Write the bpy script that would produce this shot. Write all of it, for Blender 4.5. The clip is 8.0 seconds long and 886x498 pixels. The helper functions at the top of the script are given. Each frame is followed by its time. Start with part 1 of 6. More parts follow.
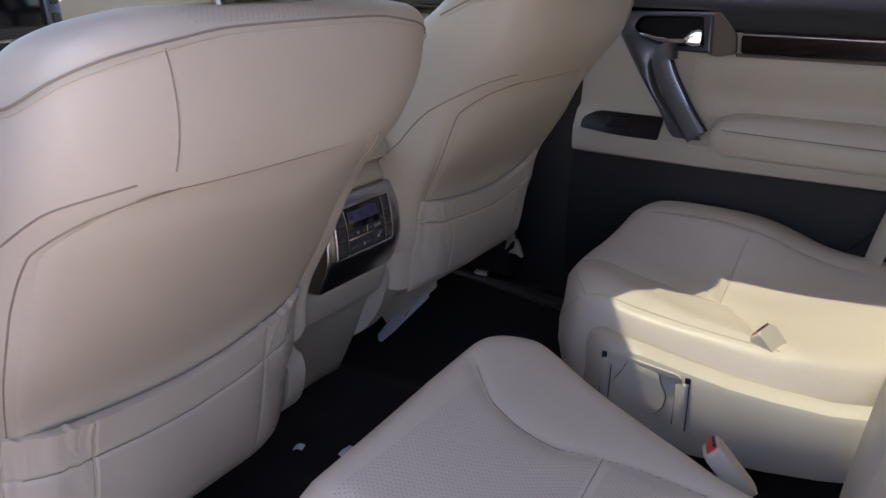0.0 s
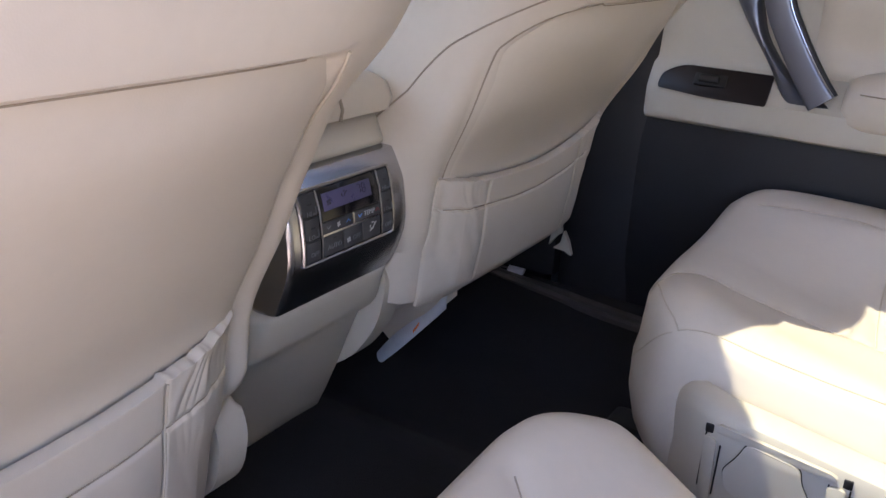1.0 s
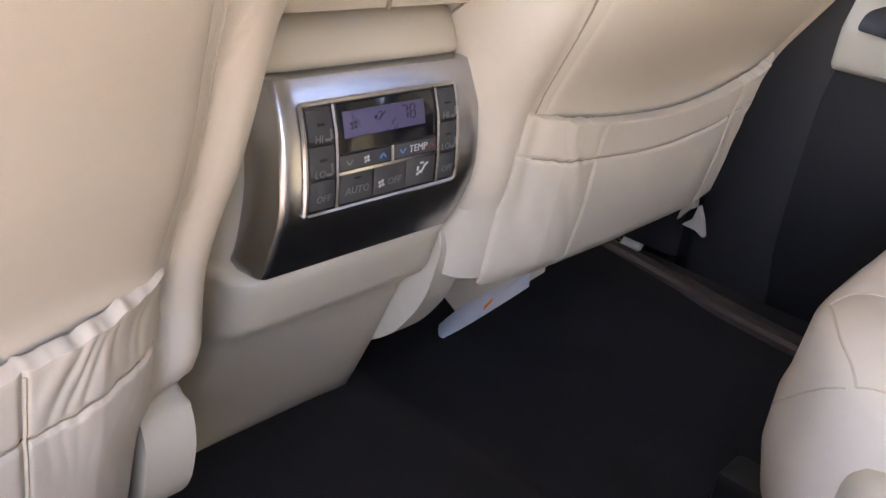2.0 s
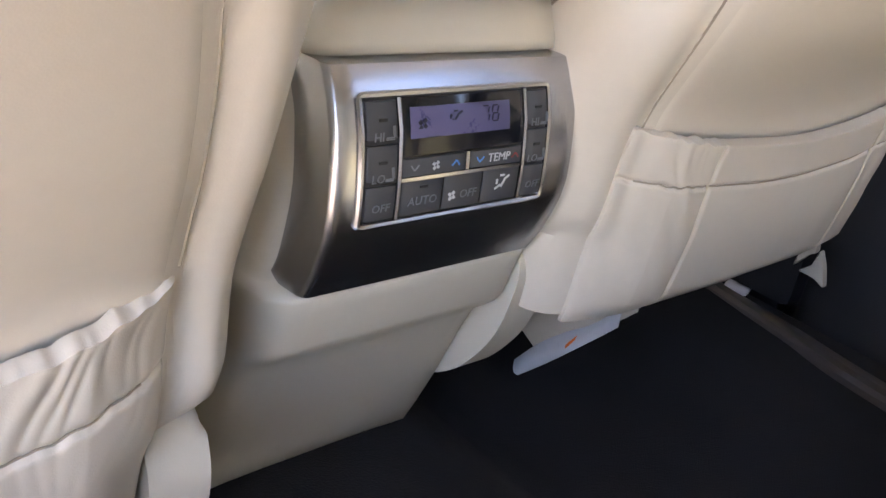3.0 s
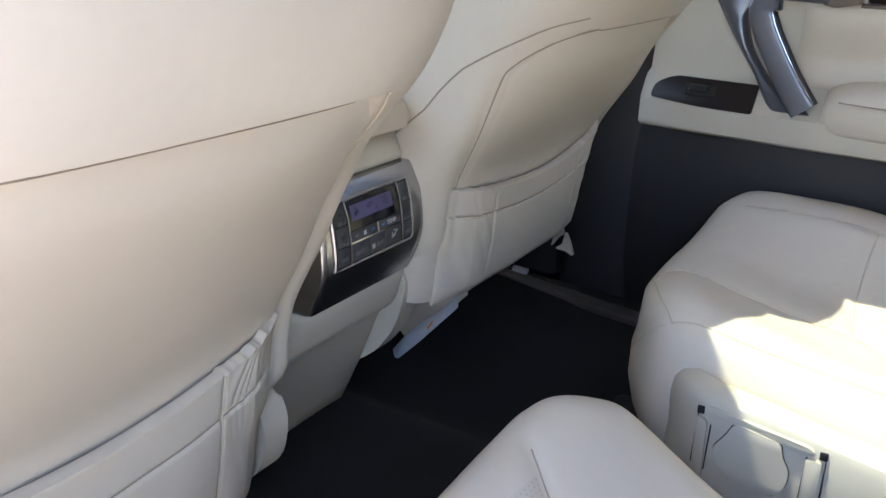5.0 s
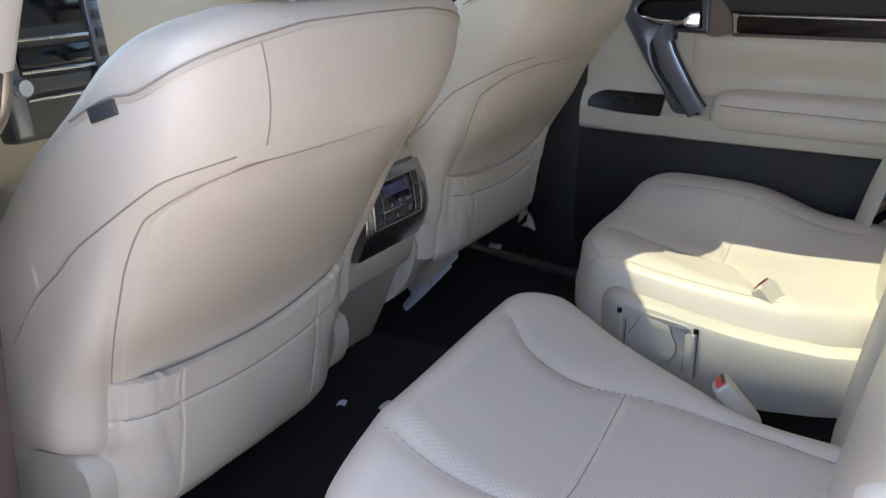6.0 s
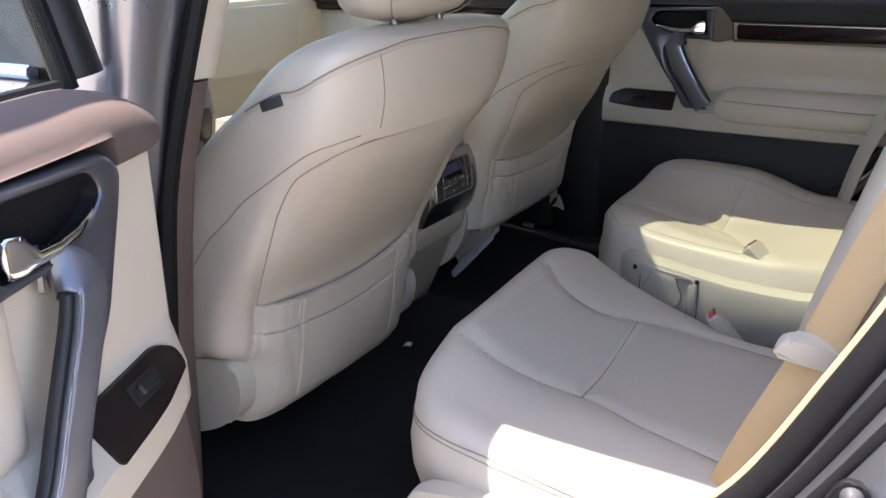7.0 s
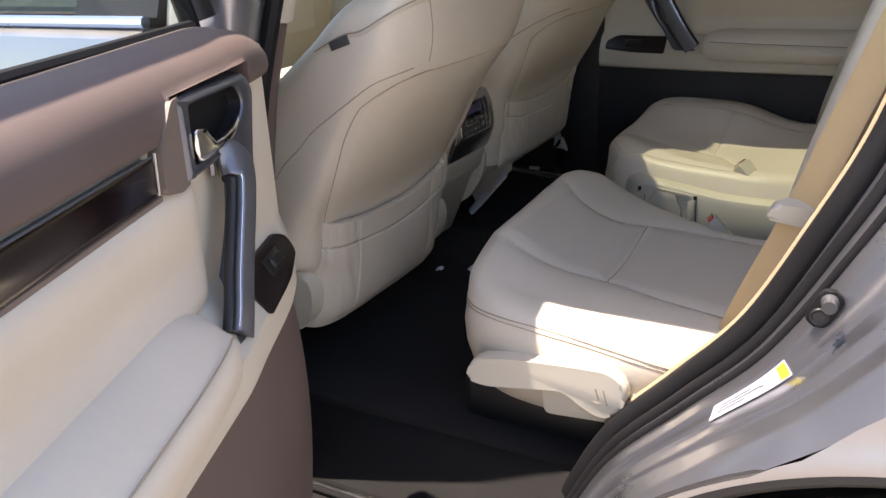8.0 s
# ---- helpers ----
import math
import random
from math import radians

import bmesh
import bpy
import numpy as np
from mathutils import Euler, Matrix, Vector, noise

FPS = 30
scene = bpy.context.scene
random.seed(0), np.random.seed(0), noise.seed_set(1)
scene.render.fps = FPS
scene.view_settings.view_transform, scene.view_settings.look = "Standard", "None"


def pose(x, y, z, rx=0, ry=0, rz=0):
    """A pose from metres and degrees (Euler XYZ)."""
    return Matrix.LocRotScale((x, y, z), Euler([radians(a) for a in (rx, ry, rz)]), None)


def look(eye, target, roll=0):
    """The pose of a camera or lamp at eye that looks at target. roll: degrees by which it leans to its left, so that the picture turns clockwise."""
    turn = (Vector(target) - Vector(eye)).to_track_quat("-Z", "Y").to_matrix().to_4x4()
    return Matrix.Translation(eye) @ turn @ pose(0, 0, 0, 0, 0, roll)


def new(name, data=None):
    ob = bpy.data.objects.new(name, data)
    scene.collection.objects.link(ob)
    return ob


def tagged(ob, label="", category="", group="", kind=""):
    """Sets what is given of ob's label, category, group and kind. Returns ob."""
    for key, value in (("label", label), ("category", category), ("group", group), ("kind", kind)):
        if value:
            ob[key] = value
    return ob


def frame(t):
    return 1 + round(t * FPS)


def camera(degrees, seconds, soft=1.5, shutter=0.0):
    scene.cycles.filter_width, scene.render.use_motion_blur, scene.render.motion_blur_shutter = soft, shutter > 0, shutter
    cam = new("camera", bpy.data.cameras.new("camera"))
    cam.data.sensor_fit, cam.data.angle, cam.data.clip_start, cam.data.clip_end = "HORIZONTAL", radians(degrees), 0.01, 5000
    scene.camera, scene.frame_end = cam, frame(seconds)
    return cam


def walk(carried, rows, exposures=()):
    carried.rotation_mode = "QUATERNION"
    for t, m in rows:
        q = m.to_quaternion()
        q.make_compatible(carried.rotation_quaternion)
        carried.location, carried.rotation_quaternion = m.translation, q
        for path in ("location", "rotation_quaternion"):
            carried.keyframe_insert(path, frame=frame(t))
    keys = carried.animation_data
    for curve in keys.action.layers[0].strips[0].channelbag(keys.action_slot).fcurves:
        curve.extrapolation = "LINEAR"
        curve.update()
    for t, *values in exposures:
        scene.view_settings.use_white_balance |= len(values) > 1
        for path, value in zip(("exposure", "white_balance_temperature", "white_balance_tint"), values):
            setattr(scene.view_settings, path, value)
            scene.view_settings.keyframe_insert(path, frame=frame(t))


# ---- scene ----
from mathutils.bvhtree import BVHTree
cam = camera(54.7, 8.0)
PATH = [
    (0, (0.751, -1.062, 1.347), (-0.189, 0.584, 0.71), 1.1),
    (0.5, (0.627, -0.851, 1.285), (-0.311, 0.776, 0.597), 2.0),
    (1, (0.538, -0.684, 1.235), (-0.444, 0.912, 0.535), 2.8),
    (1.5, (0.47, -0.531, 1.192), (-0.595, 0.983, 0.435), 4.0),
    (2, (0.426, -0.436, 1.153), (-0.739, 0.952, 0.306), 7.4),
    (3.5, (0.368, -0.358, 1.114), (-0.988, 0.865, 0.299), 8.7),
    (4, (0.416, -0.413, 1.155), (-0.815, 0.955, 0.371), 6.3),
    (4.5, (0.478, -0.562, 1.221), (-0.614, 0.942, 0.483), 3.7),
    (5, (0.567, -0.77, 1.273), (-0.411, 0.828, 0.572), 1.9),
    (6.5, (0.843, -1.374, 1.393), (-0.091, 0.265, 0.731), -0.6),
    (7, (0.885, -1.515, 1.41), (-0.085, 0.102, 0.744), -0.7),
    (7.5, (0.906, -1.659, 1.405), (-0.054, -0.047, 0.713), -1.9),
    (8, (0.923, -1.768, 1.394), (-0.01, -0.153, 0.672), -3.0),
]
walk(cam, [(t, look(eye, target, roll)) for t, eye, target, roll in PATH],
     exposures=[(0.0, 2.11, 6700, 27), (0.5, 2.76, 6600, 27), (1.0, 3.17, 6700, 27), (1.5, 3.63, 7200, 27), (2.0, 4.10, 7600, 26), (3.5, 4.23, 6900, 20), (4.0, 4.30, 6700, 18),
                (4.5, 3.84, 6600, 16), (5.0, 3.36, 6500, 15), (6.5, 2.45, 6600, 18), (7.0, 2.30, 6800, 18), (7.5, 2.05, 7100, 18), (8.0, 1.85, 7400, 18)])

# ---- world, sun, exposure ----
SUN = Vector((0.31, 0.11, -1.0)).normalized()      # the way the sunlight travels
world = bpy.data.worlds.new("sky")
world.use_nodes = True
scene.world = world
wt = world.node_tree
sky = wt.nodes.new("ShaderNodeTexSky")
sky.sky_type, sky.sun_disc = "NISHITA", False
sky.sun_elevation = math.asin(-SUN.z)
sky.sun_rotation = math.atan2(-SUN.x, -SUN.y)
wt.nodes["Background"].inputs["Strength"].default_value = 0.13
wt.links.new(sky.outputs["Color"], wt.nodes["Background"].inputs["Color"])
lamp = bpy.data.lights.new("sun", "SUN")
lamp.energy, lamp.angle, lamp.color = 4.2, radians(0.53), (1.0, 0.95, 0.88)
sun = new("sun", lamp)
sun.matrix_world = look((0, 0, 6), Vector((0, 0, 6)) + SUN)


# ---- materials ----
def srgb(r, g, b):
    return tuple(((c / 255 / 12.92) if c <= 10 else ((c / 255 + 0.055) / 1.055) ** 2.4) for c in (r, g, b)) + (1.0,)


def material(name, colour, rough=0.5, metal=0.0, grain=0.0, grain_scale=400.0, vary=0.08, vary_scale=9.0, coat=0.0,
             wear=0.0, spec=0.5, brush=None, sheen=0.0):
    """A surface with a fine relief, a slow change of tone and an uneven gloss."""
    m = bpy.data.materials.new(name)
    m.use_nodes = True
    t = m.node_tree
    b = t.nodes["Principled BSDF"]
    co = t.nodes.new("ShaderNodeTexCoord")
    big = t.nodes.new("ShaderNodeTexNoise")
    big.inputs["Scale"].default_value, big.inputs["Detail"].default_value = vary_scale, 4.0
    fine = t.nodes.new("ShaderNodeTexNoise")
    fine.inputs["Scale"].default_value, fine.inputs["Detail"].default_value = vary_scale * 14, 3.0
    t.links.new(co.outputs["Object"], big.inputs["Vector"])
    t.links.new(co.outputs["Object"], fine.inputs["Vector"])
    add = t.nodes.new("ShaderNodeMath")
    add.operation = "MULTIPLY_ADD"
    add.inputs[1].default_value = 0.35
    t.links.new(fine.outputs["Fac"], add.inputs[0])
    t.links.new(big.outputs["Fac"], add.inputs[2])
    ramp = t.nodes.new("ShaderNodeMapRange")
    ramp.inputs["From Min"].default_value, ramp.inputs["From Max"].default_value = 0.35, 1.0
    ramp.inputs["To Min"].default_value, ramp.inputs["To Max"].default_value = 1.0 - vary, 1.0 + vary
    t.links.new(add.outputs[0], ramp.inputs["Value"])
    mul = t.nodes.new("ShaderNodeVectorMath")
    mul.operation = "SCALE"
    mul.inputs[0].default_value = colour[:3]
    t.links.new(ramp.outputs[0], mul.inputs["Scale"])
    t.links.new(mul.outputs[0], b.inputs["Base Color"])
    gl = t.nodes.new("ShaderNodeMapRange")
    gl.inputs["From Min"].default_value, gl.inputs["From Max"].default_value = 0.3, 1.0
    gl.inputs["To Min"].default_value, gl.inputs["To Max"].default_value = max(0.02, rough - 0.06 - wear), min(1.0, rough + 0.06 + wear)
    t.links.new(add.outputs[0], gl.inputs["Value"])
    t.links.new(gl.outputs[0], b.inputs["Roughness"])
    b.inputs["Metallic"].default_value = metal
    b.inputs["Specular IOR Level"].default_value = spec
    b.inputs["Coat Weight"].default_value = coat
    b.inputs["Coat Roughness"].default_value = 0.12
    b.inputs["Sheen Weight"].default_value = sheen
    if grain:
        if brush:
            mp = t.nodes.new("ShaderNodeMapping")
            mp.inputs["Scale"].default_value = brush
            t.links.new(co.outputs["Object"], mp.inputs["Vector"])
            v = t.nodes.new("ShaderNodeTexNoise")
            v.inputs["Scale"].default_value, v.inputs["Detail"].default_value = grain_scale, 2.0
            t.links.new(mp.outputs[0], v.inputs["Vector"])
            out = v.outputs["Fac"]
        else:
            v = t.nodes.new("ShaderNodeTexVoronoi")
            v.inputs["Scale"].default_value = grain_scale
            t.links.new(co.outputs["Object"], v.inputs["Vector"])
            out = v.outputs["Distance"]
        bump = t.nodes.new("ShaderNodeBump")
        bump.inputs["Strength"].default_value, bump.inputs["Distance"].default_value = grain, 0.0012
        t.links.new(out, bump.inputs["Height"])
        # soft wrinkles over the fine grain
        wr = t.nodes.new("ShaderNodeBump")
        wr.inputs["Strength"].default_value, wr.inputs["Distance"].default_value = grain * 0.5, 0.004
        t.links.new(big.outputs["Fac"], wr.inputs["Height"])
        t.links.new(bump.outputs[0], wr.inputs["Normal"])
        t.links.new(wr.outputs[0], b.inputs["Normal"])
    return m


LEATHER = material("parchment_leather", srgb(202, 192, 177), 0.40, grain=0.035, grain_scale=850, vary=0.06, vary_scale=7, wear=0.05)
PLASTIC = material("parchment_plastic", srgb(195, 188, 173), 0.5, grain=0.05, grain_scale=900, vary=0.03)
CREAM = material("cream_trim", srgb(192, 185, 171), 0.52, grain=0.18, grain_scale=800, vary=0.04)
SEAM = material("seam_shadow", srgb(150, 138, 122), 0.8, vary=0.1)
# tone that paints soft shade along the back panel's edge
CREASE = material("crease_shade", srgb(190, 178, 160), 0.7, vary=0.08)
SILLTRIM = material("dull_black_trim", srgb(19, 18, 18), 0.8, grain=0.2, grain_scale=600, vary=0.12, spec=0.2)
# lightened so that the far sill strip carries a sheen in its colour
SILLTRIM_GLOSS = material("sheen_dark_trim", srgb(82, 75, 72), 0.30, grain=0.06, grain_scale=600, vary=0.1)
EDGING = material("tan_edging", srgb(150, 132, 108), 0.85, grain=0.4, grain_scale=420, vary=0.1)
THREAD = material("thread", srgb(196, 184, 164), 0.7, grain=0.3, grain_scale=500)
CARPET = material("black_carpet", srgb(31, 29, 30), 0.95, grain=0.6, grain_scale=700, vary=0.25, vary_scale=16, spec=0.12, sheen=0.05)
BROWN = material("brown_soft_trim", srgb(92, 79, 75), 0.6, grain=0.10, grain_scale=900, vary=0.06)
# also the shaded copy of the brown trim on the far rear door and pillar
DARK = material("charcoal_and_shaded_trim", srgb(28, 27, 31), 0.55, grain=0.3, grain_scale=700, vary=0.08)
BLACK = material("black_plastic", srgb(24, 24, 26), 0.45, grain=0.1, grain_scale=900, vary=0.1)
RUBBER = material("black_rubber", srgb(20, 20, 23), 0.6, grain=0.12, grain_scale=300, vary=0.15, spec=0.22)
WOOD = material("gloss_wood", srgb(27, 14, 14), 0.16, vary=0.12, vary_scale=22, coat=0.3, spec=0.3)
SWITCHWOOD = material("dull_dark_wood", srgb(26, 17, 18), 0.42, vary=0.12, vary_scale=22, spec=0.35)
SILVER = material("satin_silver", srgb(176, 176, 180), 0.27, metal=1.0, grain=0.012, grain_scale=90, brush=(1, 1, 30), vary=0.02, vary_scale=2, wear=-0.05)
GUNMETAL = material("grey_satin_handle", srgb(106, 109, 118), 0.34, metal=0.8, vary=0.03, vary_scale=3, wear=-0.04)
STRAP = material("satin_silver_paint", srgb(116, 119, 128), 0.33, metal=0.7, vary=0.03, vary_scale=3, wear=-0.04)
CHROME = material("chrome", srgb(225, 225, 228), 0.09, metal=1.0, vary=0.02)
STEEL = material("steel", srgb(150, 150, 150), 0.3, metal=1.0, vary=0.1)
BUTTON = material("button_grey", srgb(62, 63, 66), 0.5, grain=0.08, grain_scale=900, vary=0.04)
GLOSSBLACK = material("gloss_black", srgb(16, 17, 24), 0.12, vary=0.05)
MARK = material("white_print", srgb(176, 178, 181), 0.5)
MARKDIM = material("grey_print", srgb(104, 107, 112), 0.5)
MARKBLUE = material("blue_print", srgb(70, 130, 200), 0.5)
MARKRED = material("red_print", srgb(140, 58, 58), 0.5)
MARKDARK = material("dark_print", srgb(34, 34, 58), 0.5)
LCD = material("display_film", srgb(80, 77, 112), 0.30, vary=0.04, vary_scale=30)
PAINT = material("grey_metallic_paint", srgb(154, 156, 165), 0.30, metal=0.92, vary=0.03, coat=0.9)
# yellowed for sun that shines through the near belt
BELT = material("backlit_webbing", srgb(194, 166, 124), 0.6, grain=0.5, grain_scale=260, brush=(1, 1, 6), vary=0.05)
PAPER = material("paper", srgb(198, 198, 204), 0.7, vary=0.04)
WRAPBLUE = material("blue_wrapper", srgb(120, 150, 190), 0.45, vary=0.1, vary_scale=40)
YELLOW = material("yellow_sticker", srgb(225, 205, 60), 0.5, vary=0.05)
ORANGE = material("orange_print", srgb(235, 120, 40), 0.5)
RED = material("red_button", srgb(205, 60, 52), 0.35)
PINK = material("pale_red_button", srgb(176, 112, 98), 0.45)
ROOFCLOTH = material("headliner", srgb(196, 188, 174), 0.9, grain=0.3, grain_scale=900, vary=0.04)
BOUNCE_GROUND = material("bounce_ground", srgb(146, 136, 122), 0.9, grain=0.8, grain_scale=160, vary=0.2, vary_scale=3)
PERF = material("perforated_leather", srgb(199, 189, 175), 0.48, grain=0.08, grain_scale=760, vary=0.05)


def perforate(m, pitch, hole):
    """Rows of small round holes, 5 mm apart, in a leather."""
    t = m.node_tree
    b = t.nodes["Principled BSDF"]
    co = t.nodes.new("ShaderNodeTexCoord")
    mp = t.nodes.new("ShaderNodeMapping")
    mp.inputs["Scale"].default_value = (1 / pitch, 1 / pitch, 0)
    mp.inputs["Rotation"].default_value = (0, 0, radians(45))
    t.links.new(co.outputs["Object"], mp.inputs["Vector"])
    fr = t.nodes.new("ShaderNodeVectorMath")
    fr.operation = "FRACTION"
    t.links.new(mp.outputs[0], fr.inputs[0])
    ds = t.nodes.new("ShaderNodeVectorMath")
    ds.operation = "DISTANCE"
    ds.inputs[1].default_value = (0.5, 0.5, 0.0)
    t.links.new(fr.outputs[0], ds.inputs[0])
    rg = t.nodes.new("ShaderNodeMapRange")
    rg.inputs["From Min"].default_value, rg.inputs["From Max"].default_value = hole * 0.8, hole * 1.3
    t.links.new(ds.outputs["Value"], rg.inputs["Value"])
    mix = t.nodes.new("ShaderNodeMix")
    mix.data_type = "RGBA"
    old = b.inputs["Base Color"].links[0].from_socket
    mix.inputs[6].default_value = srgb(160, 150, 137)
    t.links.new(rg.outputs[0], mix.inputs[0])
    t.links.new(old, mix.inputs[7])
    t.links.new(mix.outputs[2], b.inputs["Base Color"])
    bump = t.nodes.new("ShaderNodeBump")
    bump.inputs["Strength"].default_value, bump.inputs["Distance"].default_value = 0.2, 0.001
    t.links.new(rg.outputs[0], bump.inputs["Height"])
    t.links.new(bump.outputs[0], b.inputs["Normal"])


perforate(PERF, 0.0046, 0.14)


TAUPE = material("taupe_trim", srgb(108, 96, 88), 0.55, grain=0.2, grain_scale=700, vary=0.05)


# ---- building helpers ----
def link_mesh(name, bm, mat, smooth=True, angle=40):
    bmesh.ops.recalc_face_normals(bm, faces=bm.faces)
    me = bpy.data.meshes.new(name)
    bm.to_mesh(me)
    bm.free()
    if smooth:
        me.polygons.foreach_set("use_smooth", [True] * len(me.polygons))
        me.set_sharp_from_angle(angle=radians(angle))
    me.materials.append(mat)
    return new(name, me)


def part(name, bm, mat, parent=None, label="", smooth=True, angle=40):
    """Link a bmesh as one mesh object under a thing or under a part."""
    ob = link_mesh(name, bm, mat, smooth, angle)
    if parent is not None:
        ob.parent = parent
        ob.matrix_parent_inverse = Matrix.Translation(parent.matrix_world.translation).inverted() if parent.parent is None else Matrix()
    if label:
        tagged(ob, label)
    return ob


def thing(name, place, label, category, group="", kind=""):
    ob = new(name)
    ob.empty_display_size = 0.05
    ob.location = place
    ob.matrix_world = Matrix.Translation(place)
    return tagged(ob, label, category, group, kind)


def setting(name, bm, mat, label="", category="", smooth=True, angle=40):
    return tagged(link_mesh(name, bm, mat, smooth, angle), label, category, kind="structure")


def curve_of(xs, ys):
    """A smooth curve through the given knots."""
    xs, ys = np.array(xs, float), np.array(ys, float)
    d = np.diff(ys) / np.diff(xs)
    m = np.empty_like(ys)
    m[0], m[-1] = d[0], d[-1]
    for k in range(1, len(xs) - 1):
        m[k] = 0 if d[k - 1] * d[k] <= 0 else 2 * d[k - 1] * d[k] / (d[k - 1] + d[k])

    def f(x):
        x = min(max(x, xs[0]), xs[-1])
        k = min(int(np.searchsorted(xs, x, side="right")) - 1, len(xs) - 2)
        k = max(k, 0)
        h = xs[k + 1] - xs[k]
        s = (x - xs[k]) / h
        return float((2 * s**3 - 3 * s**2 + 1) * ys[k] + (s**3 - 2 * s**2 + s) * h * m[k] + (3 * s**2 - 2 * s**3) * ys[k + 1] + (s**3 - s**2) * h * m[k + 1])
    return f


def loft(rings, cap_first=True, cap_last=True, closed=True):
    """A skin over rings of the same number of points."""
    bm = bmesh.new()
    vs = [[bm.verts.new(p) for p in ring] for ring in rings]
    n = len(vs[0])
    for a, b in zip(vs, vs[1:]):
        for k in range(n if closed else n - 1):
            bm.faces.new((a[k], a[(k + 1) % n], b[(k + 1) % n], b[k]))
    for ring, wanted in ((vs[0], cap_first), (vs[-1], cap_last)):
        if wanted and closed:
            c = bm.verts.new(sum((v.co for v in ring), Vector()) / n)
            for k in range(n):
                bm.faces.new((ring[k], ring[(k + 1) % n], c))
    return bm


def sheet(f, us, vs, thick=None):
    """A grid of f(u, v); with thick, a second face behind it and closed edges."""
    bm = bmesh.new()
    rows = [[bm.verts.new(f(u, v)) for u in us] for v in vs]
    for a, b in zip(rows, rows[1:]):
        for k in range(len(us) - 1):
            bm.faces.new((a[k], a[k + 1], b[k + 1], b[k]))
    if thick is not None:
        off = Vector(thick)
        back = [[bm.verts.new(v.co + off) for v in r] for r in rows]
        for a, b in zip(back, back[1:]):
            for k in range(len(us) - 1):
                bm.faces.new((a[k], b[k], b[k + 1], a[k + 1]))
        for k in range(len(us) - 1):
            bm.faces.new((rows[0][k], back[0][k], back[0][k + 1], rows[0][k + 1]))
            bm.faces.new((rows[-1][k], rows[-1][k + 1], back[-1][k + 1], back[-1][k]))
        for k in range(len(vs) - 1):
            bm.faces.new((rows[k][0], rows[k + 1][0], back[k + 1][0], back[k][0]))
            bm.faces.new((rows[k][-1], back[k][-1], back[k + 1][-1], rows[k + 1][-1]))
    return bm


def span(a, b, n):
    return [a + (b - a) * k / (n - 1) for k in range(n)]


def smooth_line(points, per=8, closed=False):
    """Catmull-Rom through the points."""
    p = [Vector(q) for q in points]
    if closed:
        p = [p[-1]] + p + [p[0], p[1]]
    else:
        p = [2 * p[0] - p[1]] + p + [2 * p[-1] - p[-2]]
    out = []
    for a, b, c, d in zip(p, p[1:], p[2:], p[3:]):
        for k in range(per):
            s = k / per
            out.append(0.5 * (2 * b + (c - a) * s + (2 * a - 5 * b + 4 * c - d) * s * s + (3 * b - a - 3 * c + d) * s**3))
    if not closed:
        out.append(p[-2])
    return out


def tube(points, r, sides=6, bm=None, taper=None, flat=1.0):
    """A round cord along the points."""
    bm = bm or bmesh.new()
    pts = [Vector(q) for q in points]
    rings = []
    side = None
    for k, q in enumerate(pts):
        t = (pts[min(k + 1, len(pts) - 1)] - pts[max(k - 1, 0)]).normalized()
        if side is None:
            side = t.cross(Vector((0.31, 0.52, 0.79))).normalized()
        side = (side - t * side.dot(t)).normalized()
        up = t.cross(side)
        rr = r * (taper(k / (len(pts) - 1)) if taper else 1)
        rings.append([bm.verts.new(q + rr * (side * math.cos(a) + up * flat * math.sin(a))) for a in (2 * math.pi * j / sides for j in range(sides))])
    for a, b in zip(rings, rings[1:]):
        for j in range(sides):
            bm.faces.new((a[j], a[(j + 1) % sides], b[(j + 1) % sides], b[j]))
    bm.faces.new(rings[0][::-1])
    bm.faces.new(rings[-1])
    return bm


def box(size, m=None, bevel=0.004, seg=2, bm=None):
    """A box with rounded edges, centred at the pose m."""
    own = bmesh.new()
    bmesh.ops.create_cube(own, size=1.0, matrix=Matrix.Diagonal((*size, 1)))
    if bevel:
        bmesh.ops.bevel(own, geom=own.edges[:], offset=min(bevel, min(size) * 0.49), segments=seg, affect="EDGES", profile=0.5)
    if m is not None:
        bmesh.ops.transform(own, matrix=m, verts=own.verts)
    if bm is None:
        return own
    me = bpy.data.meshes.new("tmp")
    own.to_mesh(me)
    own.free()
    bm.from_mesh(me)
    bpy.data.meshes.remove(me)
    return bm


def prism(outline, depth, m=None, bevel=0.0, seg=2):
    """A plate of that outline (x, y), from z = 0 up to depth, with rounded upper and lower edges."""
    bm = bmesh.new()
    lo = [bm.verts.new((x, y, 0)) for x, y in outline]
    hi = [bm.verts.new((x, y, depth)) for x, y in outline]
    n = len(outline)
    fl, fh = bm.faces.new(lo[::-1]), bm.faces.new(hi)
    for k in range(n):
        bm.faces.new((lo[k], lo[(k + 1) % n], hi[(k + 1) % n], hi[k]))
    if bevel:
        bmesh.ops.bevel(bm, geom=list(set(fl.edges) | set(fh.edges)), offset=bevel, segments=seg, affect="EDGES", profile=0.5)
    if m is not None:
        bmesh.ops.transform(bm, matrix=m, verts=bm.verts)
    return bm


def mapped(bm, f):
    for v in bm.verts:
        v.co = f(v.co)
    return bm


